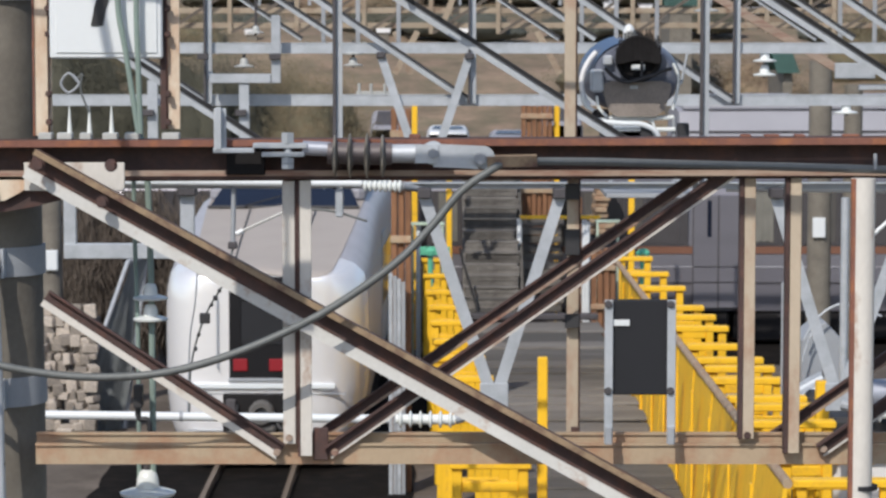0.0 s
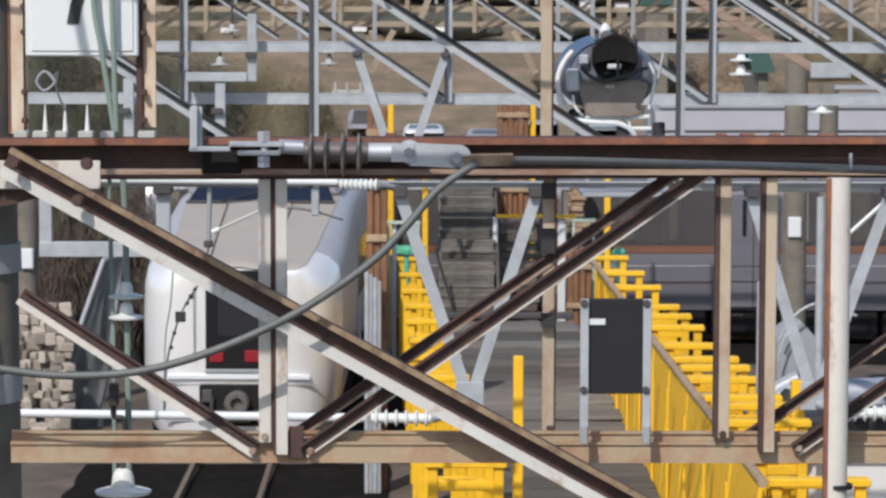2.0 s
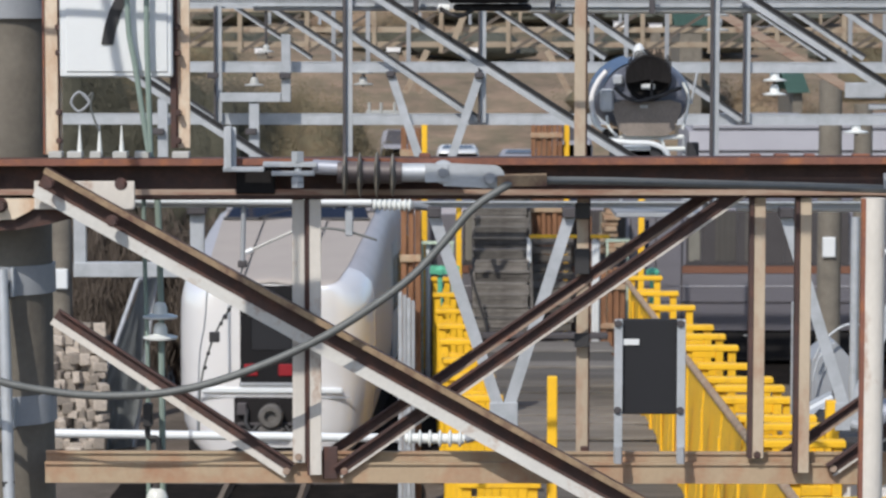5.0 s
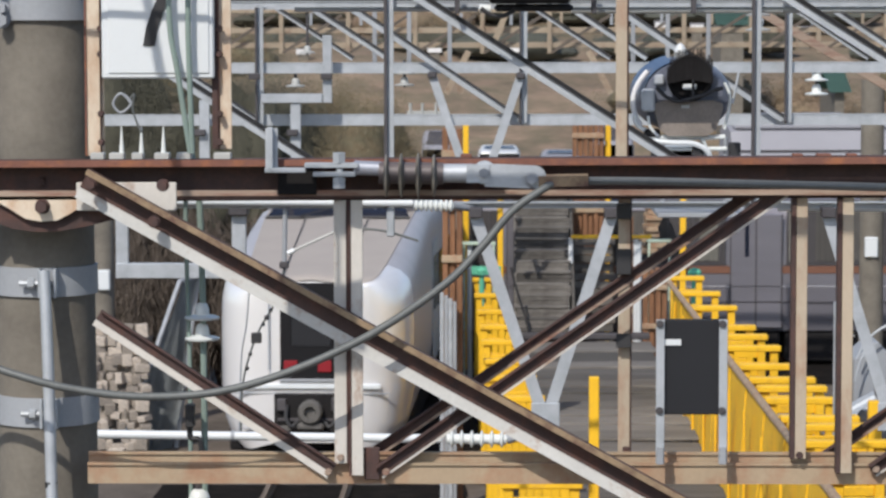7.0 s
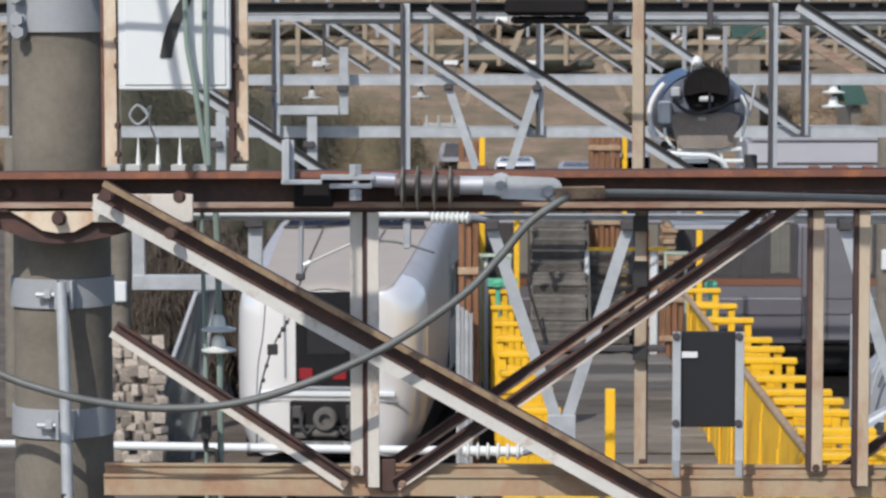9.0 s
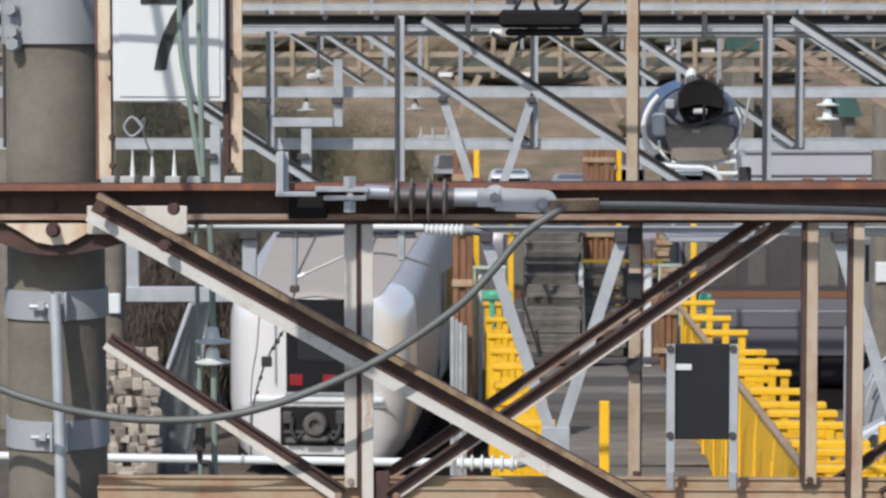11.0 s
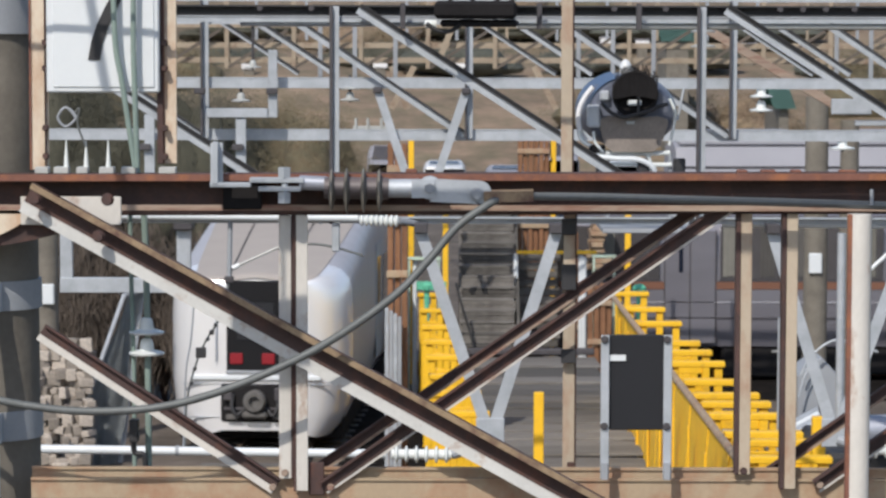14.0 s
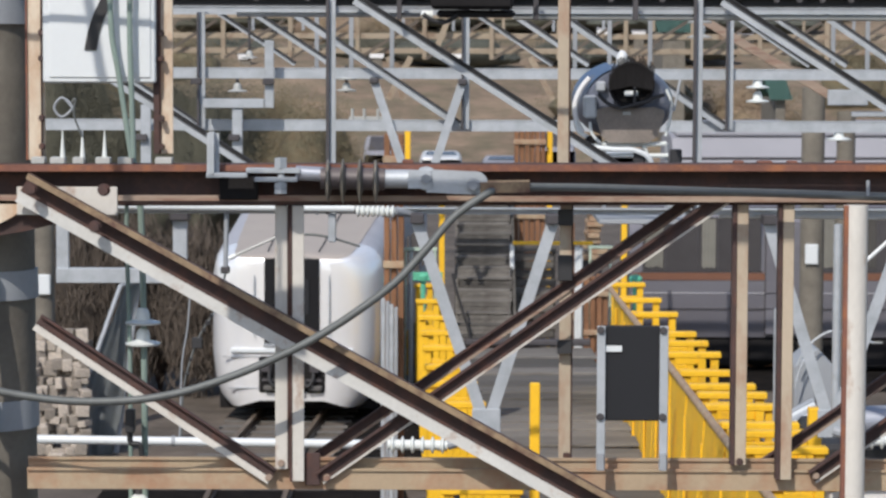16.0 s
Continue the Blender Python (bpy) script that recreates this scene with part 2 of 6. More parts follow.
def lathe(c, axis, prof, seg=20):
    """Turned on an axis through c: (along, radius) pairs."""
    bm = bmesh.new()
    q = Vector(axis).normalized().to_track_quat("Z", "Y").to_matrix()
    rings = []
    for a, r in prof:
        rings.append([bm.verts.new(Vector(c) + q @ Vector((r * math.cos(6.2832 * k / seg), r * math.sin(6.2832 * k / seg), a))) for k in range(seg)])
    for a, b in zip(rings, rings[1:]):
        for k in range(seg):
            bm.faces.new((a[k], a[(k + 1) % seg], b[(k + 1) % seg], b[k]))
    bm.faces.new(rings[0][::-1]), bm.faces.new(rings[-1])
    return bm


def bolt(parent, c, r=0.02, h=0.02, material=None, name="bolt"):
    """A hexagon head with its washer, its axis towards the viewer."""
    bm = rd((c[0], c[1], c[2]), (c[0], c[1] - 0.005, c[2]), r * 1.25, 14)
    rod(bm, (c[0], c[1] - 0.005, c[2]), (c[0], c[1] - h, c[2]), r, 6)
    return part(name, bm, material or BROWN, parent)


def loft(stations, ring):
    """Skins rings of points that run round each station."""
    bm = bmesh.new()
    rows = [[bm.verts.new(p) for p in ring(*s)] for s in stations]
    k = len(rows[0])
    for a, b in zip(rows, rows[1:]):
        for i in range(k - 1):
            bm.faces.new((a[i], a[i + 1], b[i + 1], b[i]))
    bm.faces.new(rows[0])
    return bm


def body_ring(y, w, e, zb, zs):
    half = [(w * 0.80, zb), (w * 0.90, zb + 0.16), (w * 0.965, zb + 0.42), (w, zb + 0.9), (w, zs - 0.75), (w * 0.992, zs - 0.42), (w * 0.85 + e * 0.15, zs - 0.2), (w * 0.5 + e * 0.5, zs - 0.06), (e, zs)]
    return [(-x, y, z) for x, z in half] + [(x, y, z) for x, z in half[::-1]]



# ---- the near gantry ----
gantry = thing("steel_gantry", (0, 11, 0), "rusting brown and cream box-truss line gantry over the yard", "gantry")
# rust-brown web, kept dark to carry the shade of its upper flange
part("top_chord", channel((-2.653, 11.000, 5.902), (2.900, 11.000, 5.924), 0.154462, 0.085, 0.012), BROWN, gantry, "rust-brown channel chord")
part("upper_lip", sweep((-2.659, 10.905, 6.021), (2.906, 10.905, 6.039), [(0.010, 0), (0.035306, 0), (0.035306, 0.035), (0.010, 0.035)], (0, 0, 1)), REDRUST, gantry, "red-brown rusted upper flange")
part("chord_lip", sweep((-2.659, 10.912, 5.915), (2.906, 10.912, 5.920), [(0.004, 0), (0.026, 0), (0.026, 0.006), (0.004, 0.006)], (0, 0, 1)), LIP, gantry, "cream-painted lower lip streaked with rust")
part("rear_top_chord", channel((-2.661, 11.030, 5.891), (2.908, 11.030, 5.913), 0.132757, 0.06, 0.012), BROWN, gantry)
part("bottom_chord", angle((-1.60, 11.000, 4.782), (2.926, 11.000, 4.782), 0.083851, 0.02, 0.01), TAN, gantry, "faded tan lower chord")
part("rear_bottom_chord", angle((-1.60, 11.030, 4.860), (2.932, 11.030, 4.860), 0.044252, 0.02, 0.01), TAN, gantry)


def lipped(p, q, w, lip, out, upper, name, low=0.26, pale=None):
    """A braced bar of the truss: cream leg below, rust-brown leg above whose dark colour also carries the shade under
    it, and a worn tan edge that stands out over them.
    """
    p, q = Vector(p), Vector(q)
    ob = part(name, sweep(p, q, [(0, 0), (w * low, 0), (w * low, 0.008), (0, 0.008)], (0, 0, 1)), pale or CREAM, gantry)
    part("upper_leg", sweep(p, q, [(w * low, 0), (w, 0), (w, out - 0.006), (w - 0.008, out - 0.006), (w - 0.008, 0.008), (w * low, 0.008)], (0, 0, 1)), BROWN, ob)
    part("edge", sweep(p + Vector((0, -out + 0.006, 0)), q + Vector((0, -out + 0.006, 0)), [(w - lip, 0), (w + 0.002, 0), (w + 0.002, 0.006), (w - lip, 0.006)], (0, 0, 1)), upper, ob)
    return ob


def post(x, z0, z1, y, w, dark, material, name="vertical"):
    """An upright angle: its flat leg faces the viewer, the brown edge of the other leg shows on one side."""
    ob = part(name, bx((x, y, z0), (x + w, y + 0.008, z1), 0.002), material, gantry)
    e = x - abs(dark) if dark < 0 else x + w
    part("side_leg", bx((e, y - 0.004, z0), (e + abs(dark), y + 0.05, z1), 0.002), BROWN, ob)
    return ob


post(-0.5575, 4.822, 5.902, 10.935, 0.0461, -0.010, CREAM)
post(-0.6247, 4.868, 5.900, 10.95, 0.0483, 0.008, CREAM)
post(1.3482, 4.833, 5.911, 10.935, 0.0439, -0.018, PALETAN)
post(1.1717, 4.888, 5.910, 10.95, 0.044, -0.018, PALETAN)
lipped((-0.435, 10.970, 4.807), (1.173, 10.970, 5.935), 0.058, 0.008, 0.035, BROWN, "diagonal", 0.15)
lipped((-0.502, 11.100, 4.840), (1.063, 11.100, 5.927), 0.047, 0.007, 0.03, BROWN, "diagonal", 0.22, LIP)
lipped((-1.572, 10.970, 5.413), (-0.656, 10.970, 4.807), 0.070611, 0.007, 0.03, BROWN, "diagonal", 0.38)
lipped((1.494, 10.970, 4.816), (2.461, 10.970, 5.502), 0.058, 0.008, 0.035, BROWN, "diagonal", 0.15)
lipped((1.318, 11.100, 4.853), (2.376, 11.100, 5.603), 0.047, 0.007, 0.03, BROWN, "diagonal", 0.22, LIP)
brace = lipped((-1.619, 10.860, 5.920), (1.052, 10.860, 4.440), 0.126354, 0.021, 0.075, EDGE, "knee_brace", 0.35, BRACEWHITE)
part("end_plate", bx((-1.619, 10.900, 5.974), (-1.230, 10.91, 5.864), 0.003), CREAM, gantry, "cream gusset plate with rust at its bolts")
for x, y in ((71, 290), (199, 291), (183, 356)):
    bolt(gantry, (-1.700 + x * 0.002166, 10.79, 6.600 - y * 0.002166), 0.02, 0.03)
for x, y, m in ((541, 801, LIP), (489, 803, LIP), (592, 803, LIP), (1409, 795, BROWN), (1462, 797, LIP), (1326, 772, BROWN), (511, 777, LIP)):
    bolt(gantry, (-1.725 + x * 0.002199, 10.955, 6.600 - y * 0.002199), 0.012, 0.016, m)
part("splice_plate", bx((-0.508, 10.96, 4.802), (-0.449, 10.97, 4.931), 0.003), BROWN, gantry)
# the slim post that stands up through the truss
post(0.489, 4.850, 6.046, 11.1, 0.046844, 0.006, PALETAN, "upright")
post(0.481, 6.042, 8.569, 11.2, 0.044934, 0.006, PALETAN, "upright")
# black bands at three heights on the upright
for y0, y1 in ((324, 352), (405, 450), (556, 580)):
    part("tar_band", bx((0.480, 11.05, 6.600 - y1 * 0.002219), (0.537, 11.08, 6.600 - y0 * 0.002219), 0.002), BLACK, gantry)
part("clip", bx((0.506, 11.05, 4.855), (0.533, 11.075, 4.918), 0.002), BROWN, gantry)
# rust lumps and clips on the top chord
for x, w in ((1310, 18), (1352, 26), (1405, 18), (1490, 30), (725, 20)):
    part("clip", bx((-1.724 + x * 0.002197, 10.93, 6.063), (-1.724 + (x + w) * 0.002197, 10.99, 6.081), 0.004), REDRUST, gantry)
for x, w in ((72, 24), (105, 26), (145, 20), (185, 26), (224, 26), (290, 30)):
    part("saddle", bx((-1.724 + x * 0.002197, 10.92, 6.061), (-1.724 + (x + w) * 0.002197, 10.98, 6.087), 0.003), OLDPORC, gantry, "pale fixing saddle")
# black plate that stands for a patch of shadow on the chord
part("cleat", bx((-0.836, 10.89, 5.926), (-0.687, 10.91, 6.026), 0.003), UNDER, gantry)

white_pipe = thing("painted_pipe", (1.681, 10.750, -0.131), "white-painted steel pipe streaked with rust clamped to the gantry", "pipe")
part("shaft", rd((1.606, 10.75, 0), (1.602, 10.750, 5.922), 0.047442, 20), CREAM, white_pipe, smooth=True)
# charcoal ring put in for the shadow band across the pipe
part("collar", rd((1.618, 10.750, 4.724), (1.618, 10.750, 4.742), 0.053911, 20), BOXGREY, white_pipe, smooth=True)
part("rust_strip", bx((1.554, 10.715, 4.429), (1.573, 10.745, 5.922), 0.003), REDRUST, white_pipe)

# ---- the concrete pole and its fittings ----
PX = -1.804
pole = thing("concrete_pole", (PX, 11.3, 0), "round grey concrete line pole with galvanised bands", "pole")
part("shaft", rd((PX, 11.3, 0), (PX, 11.3, 8.6), 0.217, 48, 0.184), CONCRETE, pole, smooth=True)
for z0, z1 in ((5.508, 5.623), (4.988, 5.104), (6.600, 6.801)):
    b = part("band", lathe((PX, 11.3, z0), (0, 0, 1), [(0, 0.19), (0, 0.209), (z1 - z0, 0.207), (z1 - z0, 0.19)], 48), GALV_DULL, pole, "galvanised clamp band", smooth=True)
    if z1 > 6.5:
        for x, y in ((-92, -62), (-90, -22), (-88, 0)):
            bolt(b, (-1.739 + x * 0.002217, 11.115, 6.600 - y * 0.002217), 0.026, 0.045, GALV_DULL)
        continue
    for s in (-1, 1):
        part("lug", bx((PX + s * 0.03 - 0.006 + 0.042, 11.05, z0), (PX + s * 0.03 + 0.006 + 0.042, 11.12, z1), 0.002), GALV, b)
    part("bolt", rd((PX - 0.07, 11.068, (z0 + z1) / 2), (PX + 0.06, 11.068, (z0 + z1) / 2), 0.011, 8), GALV, b)
    part("nut", rd((PX - 0.035, 11.068, (z0 + z1) / 2), (PX - 0.01, 11.068, (z0 + z1) / 2), 0.022, 6), GALV, b)
conduit = thing("conduit", (PX + 0.02, 11.02, 0), "thin grey conduit pipe strapped to the concrete pole", "conduit")
part("pipe", tube([(PX + 0.035, 11.025, 5.619), (PX + 0.05, 10.99, 5.365), (PX + 0.065, 10.95, 4.874), (PX + 0.075, 10.92, 4.0), (PX + 0.075, 10.94, 0)], 0.023, 12), GALV, conduit, smooth=True)
part("tape", rd((PX + 0.066, 10.945, 4.773), (PX + 0.066, 10.946, 4.795), 0.0245, 12), BOXGREY, conduit)
# rusty cross plates where the chord meets the pole
part("pole_bracket", bx((PX - 0.3, 11.02, 5.827), (-1.482, 11.07, 5.893), 0.004), BROWN, gantry, "rust-stained pole bracket")


def shaped_plate(name, pts, y, t, material, label=""):
    """A flat plate cut to an outline of across and height, its front towards the viewer."""
    b = bmesh.new()
    f = [b.verts.new((px, y, pz)) for px, pz in pts]
    r = [b.verts.new((px, y + t, pz)) for px, pz in pts]
    b.faces.new(f), b.faces.new(r[::-1])
    for k in range(len(pts)):
        b.faces.new((f[k], f[k - 1], r[k - 1], r[k]))
    return part(name, b, material, gantry, label)


shaped_plate("pole_bracket", [(-1.970, 5.928), (-1.591, 5.928), (-1.584, 5.893), (-1.641, 5.854), (-1.698, 5.825), (-1.760, 5.821), (-1.821, 5.832), (-1.886, 5.873), (-1.952, 5.910)], 10.915, 0.02, PEACH, "cream dished bracket bleeding rust")
shaped_plate("saddle_plate", [(-1.999, 5.925), (-1.502, 5.925), (-1.454, 5.857), (-1.476, 5.827), (-1.586, 5.800), (-1.700, 5.780), (-1.788, 5.778), (-1.876, 5.791), (-1.981, 5.831)], 10.945, 0.05, BROWN, "red-brown saddle plate round the pole")
bolt(gantry, (-1.753, 10.915, 5.880), 0.024, 0.05)
for x in (-105, -20, 72):
    bolt(gantry, (-1.728 + x * 0.002203, 10.985, 5.974), 0.018, 0.02)

# ---- number board on its two posts ----
board = thing("number_board", (-1.301, 10.950, 6.076), "white enamel track number board reading 7", "sign")
part("panel", bx((-1.521, 10.95, 6.374), (-1.086, 11.0, 6.895), 0.006), WHITE, board)
part("face", bx((-1.495, 10.944, 6.395), (-1.104, 10.952, 6.873), 0.002), WHITE, board)
bm = bmesh.new()
left = [(-45, 134), (-45, 116), (22, 116), (8, 92), (-6, 62), (-16, 32), (-22, 0)]
right = [(47, 134), (47, 118), (40, 112), (28, 88), (14, 58), (4, 28), (-1, 0)]
K = 0.002195
for yy in (10.938, 10.944):
    rows = [[bm.verts.new((-1.311 + px * K, yy, 6.500 + pz * K)) for px, pz in ((l[0], l[1]), (r[0], r[1]))] for l, r in zip(left, right)]
    for a, b in zip(rows, rows[1:]):
        bm.faces.new((a[0], a[1], b[1], b[0]))
part("number", bm, BLACK, board, "black figure 7")
for x0, x1, s, low in ((62, 94, 1, 240), (297, 320, -1, 228)):
    u0, u1, zl = -1.731 + x0 * 0.002207, -1.731 + x1 * 0.002207, 6.600 - low * 0.002207
    p = part("post", bx((u0, 11.02, zl), (u1, 11.03, 7.6), 0.002), PEACH, board, "cream post with rust-streaked edge")
    e = u0 if s < 0 else u1 - 0.009
    part("leg", bx((e - (0.024 if s < 0 else 0.005), 11.0, zl), (e, 11.019, 7.6), 0.002), BROWN, p)
    part("rust_edge", bx((u0 - 0.003, 11.012, zl), (u0 + 0.004, 11.0195, 7.6), 0.001), REDRUST, p, "rusted outer edge")
    for y in (60, 165, 215, 15):
        bolt(p, ((u0 + 0.007 if s < 0 else u1 - 0.009), 11.0, 6.600 - y * 0.002207), 0.011, 0.03)

# two overhead wires in front of the gantry, above the view
for x0, z0, z1, yy, r, up in ((-1.95, 7.412, 6.865, 10.2, 0.011, 1.3), (-1.9, 7.655, 7.50, 9.2, 0.02, 1.7)):
    wire = thing("overhead_wire", (0, yy, z0), "bare overhead feeder wire strung in front of the gantry", "cable", "feeder wires")
    part("strand", rd((x0, yy, z0), (9, yy, z1), r, 8), CABLE, wire)
    # unseen bend, made up so the wire's shadow misses the pole
    part("riser", tube([(-9, yy, z0 + up + 0.4), (-3.2, yy, z0 + up + 0.15), (x0 - 0.6, yy, z0 + up), (x0 - 0.28, yy, z0 + up * 0.75), (x0 - 0.12, yy, z0 + up * 0.3), (x0, yy, z0)], r), CABLE, wire, smooth=True)
    for x, z in ((-9, z0 + up + 0.7), (9, z1 + 0.35)):
        p = thing("feeder_pole", (x, yy, 0), "concrete pole carrying the feeder wire", "pole", "feeder poles")
        part("shaft", rd((x, yy + 0.17, 0), (x, yy + 0.17, z), 0.19, 24, 0.16), CONCRETE, p, smooth=True)

# unseen plate added on the wire to cast a shadow across the knee brace
hanger = thing("brace_shader", (-1.22, 9.2, 7.06), "flat plate added above the view to shade the knee brace", "bracket")
part("plate", bx((-1.50, 9.19, 7.06), (-1.20, 9.215, 7.40), 0.006), GALV, hanger)
part("rod", rd((-1.35, 9.2, 7.4), (-1.35, 9.2, 7.63), 0.008, 8), GALV, hanger)
part("clip", bx((-1.38, 9.17, 7.62), (-1.32, 9.23, 7.675), 0.006), GALV_DULL, hanger)

coil = thing("wire_coil", (-1.442, 10.900, 6.242), "small coil of loose wire hung below the number board", "wire coil")
part("loop", tube([(-1.402, 10.900, 6.279), (-1.441, 10.900, 6.318), (-1.472, 10.900, 6.279), (-1.442, 10.900, 6.244), (-1.402, 10.900, 6.279), (-1.428, 10.900, 6.314)], 0.005), GALV_DULL, coil)
part("tail", tube([(-1.406, 10.900, 6.296), (-1.389, 10.900, 6.314), (-1.396, 10.900, 6.253), (-1.364, 10.900, 6.166)], 0.004), CABLE, coil)
for x in (126, 161, 200):
    spike = thing("bird_spike", (-1.724 + x * 0.002197, 10.95, 6.076), "thin pale plastic bird spike on the chord", "bird spike", "bird spikes on the chord")
    part("spine", rd((-1.724 + x * 0.002197, 10.95, 6.076), (-1.724 + x * 0.002197, 10.95, 6.190), 0.011, 8, 0.002), PORCELAIN, spike)

# ---- green straps and the insulator string ----
for n, pts in enumerate(([(-1.255, 10.900, 7.031), (-1.251, 10.900, 6.600), (-1.222, 10.900, 6.405), (-1.175, 10.900, 6.087)], [(-1.175, 10.900, 7.031), (-1.179, 10.900, 6.600), (-1.175, 10.900, 6.383), (-1.167, 10.900, 6.087)])):
    s = thing("hanger_strap", pts[-1], "grey-green hanger strap running down past the chord", "strap", "hanger straps")
    part("strand", tube(pts, 0.011, 8), GREENROD, s, smooth=True)
    x = (243, 268)[n]
    part("lower_strand", tube([(-1.214, 11.300, 6.069), (-1.779 + (x - 5) * 0.002267, 11.3, 5.856), (-1.779 + x * 0.002267, 11.3, 5.240), (-1.779 + x * 0.002267, 11.3, 4.549)], 0.009 + 0.004 * n, 8), GREENROD, s, smooth=True)


def insulator(base, s, n, label, porc=None, hang=0.0):
    """A string of porcelain bells on a steel pin."""
    porc = porc or PORCELAIN
    t = thing("insulator_string", base, label, "insulator", "insulator strings")
    part("pin", rd(base, (base[0], base[1], base[2] + n * 0.14 * s + 0.05 * s + hang), 0.018 * s, 8), DARKSTEEL, t)
    for i in range(n):
        c = (base[0], base[1], base[2] + 0.02 * s + i * 0.14 * s)
        part("bell", lathe(c, (0, 0, 1), [(0, 0.03 * s), (0.0, 0.115 * s), (0.012 * s, 0.12 * s), (0.022 * s, 0.09 * s), (0.032 * s, 0.05 * s), (0.075 * s, 0.045 * s), (0.1 * s, 0.035 * s), (0.11 * s, 0.02 * s)], 20), porc, t, smooth=True)
    return t


insulator((-1.176, 11.300, 5.304), 0.6, 2, "white porcelain bell insulators on a hanging rod")
insulator((-1.194, 11.300, 4.586), 0.95, 1, "large white porcelain bell insulator")
clamp = thing("rod_clamp", (-1.186, 11.250, 4.834), "black bolted clamp at the foot of the hanging rods", "clamp")
part("jaw", bx((-1.238, 11.2, 4.972), (-1.202, 11.26, 5.064), 0.004), BLACK, clamp)
part("hook", tube([(-1.226, 11.250, 4.983), (-1.222, 11.250, 4.926), (-1.185, 11.250, 4.915), (-1.177, 11.250, 4.846)], 0.011), BLACK, clamp)
part("foot", bx((-1.217, 11.2, 4.828), (-1.134, 11.27, 4.857), 0.003), DARKSTEEL, clamp)

# ---- tensioning hardware on the top chord ----
Y = 10.82
dead = thing("strain_assembly", (-0.485, 10.820, 5.952), "galvanised strain clamp with ribbed dark insulator and clevis", "strain clamp")
part("angle_bracket", sweep((-0.867, 10.820, 6.191), (-0.868, 10.820, 6.022), [(0, 0), (0.02, 0), (0.02, 0.04), (0, 0.04)], (1, 0, 0)), GALV, dead)
part("bracket_foot", bx((-0.878, 10.78, 6.017), (-0.721, 10.83, 6.035), 0.002), GALV, dead)
part("bracket_side", bx((-0.878, 10.82, 6.022), (-0.830, 10.825, 6.186), 0.002), GALV, dead)
part("tongue", bx((-0.726, 10.78, 6.035), (-0.519, 10.84, 6.054), 0.002), GALV, dead)
part("tongue", bx((-0.693, 10.78, 6.002), (-0.530, 10.84, 6.020), 0.002), GALV, dead)
part("pin_bolt", rd((-0.593, 10.800, 5.958), (-0.592, 10.800, 6.092), 0.014, 10), GALV, dead)
for y in (238, 247, 282, 292):
    part("nut", rd((-0.594, 10.8, 6.600 - (y + 5) * 0.002166), (-0.594, 10.8, 6.600 - (y - 4) * 0.002166), 0.026, 6), GALV, dead)
part("ferrule", rd((-0.537, 10.820, 6.035), (-0.433, 10.820, 6.030), 0.028, 20), SILVER, dead, "bright polished ferrule", smooth=True)
part("core", rd((-0.442, 10.820, 6.015), (-0.195, 10.820, 6.011), 0.042, 20), mat("mauve_grey_rubber", (0.13, 0.11, 0.112), 0.45, 0, 0.15, 6, 0.05), dead, smooth=True)
for x in (594, 620, 650, 678):
    part("shed", lathe((-1.703 + x * 0.002170, 10.82, 6.004), (1, 0, 0), [(-0.012, 0.03), (-0.003, 0.08), (0.003, 0.082 + 0.007 * (610 < x < 660)), (0.009, 0.05), (0.018, 0.03)], 24), SHEDGREY, dead, smooth=True)
part("sleeve", rd((-0.204, 10.820, 6.013), (-0.078, 10.820, 6.013), 0.036, 20), GALV, dead, smooth=True)
part("eye", rd((-0.037, 10.840, 6.016), (-0.037, 10.79, 6.016), 0.045, 20), GALV, dead, smooth=True)
part("link", flat((-0.106, 10.800, 6.014), (-0.019, 10.800, 6.014), 0.07, 0.03), GALV, dead)
part("clevis_plate", flat((-0.035, 10.790, 6.008), (0.153, 10.790, 6.000), 0.088, 0.012), GALV, dead)
part("clevis_end", rd((0.154, 10.79, 6.000), (0.154, 10.778, 6.000), 0.044, 24), GALV, dead, smooth=True)
for x, y in ((767, 270), (851, 280)):
    bolt(dead, (-1.697 + x * 0.002162, 10.78, 6.600 - y * 0.002162), 0.021, 0.025, GALV_DULL)
part("wedge", sweep((0.169, 10.800, 5.982), (0.359, 10.800, 5.986), [(-0.022, 0), (0.026, 0), (0.02, 0.03), (-0.02, 0.03)], (0, 0, 1)), EDGE, dead, "brown wire wedge")
span = thing("span_wire", (0.467, 10.800, 5.975), "grey-green stranded span wire drawn along the chord", "cable")
part("strand", tube([(0.327, 10.800, 5.984), (0.597, 10.800, 5.982), (1.008, 10.800, 5.971), (1.440, 10.800, 5.960), (2.198, 10.800, 5.936), (2.847, 10.800, 5.915)], 0.016, 8), CABLE, span, smooth=True)
part("tie", rd((1.652, 10.780, 5.955), (1.651, 10.780, 6.015), 0.007, 6), GALV_DULL, span)
loop = thing("jumper_cable", (-0.763, 10.700, 5.269), "grey stranded jumper cable hanging in a slack loop", "cable")
part("strand", tube([(0.278, 10.830, 5.987), (0.229, 10.790, 5.976), (0.181, 10.760, 5.952), (0.067, 10.740, 5.871), (-0.052, 10.720, 5.732), (-0.191, 10.700, 5.594), (-0.461, 10.700, 5.410), (-0.763, 10.700, 5.269), (-1.044, 10.700, 5.186), (-1.324, 10.700, 5.165), (-1.561, 10.700, 5.186), (-1.776, 10.700, 5.234), (-2.043, 10.750, 5.328), (-2.783, 10.800, 5.693)], 0.0155, 10), CABLE, loop, smooth=True)

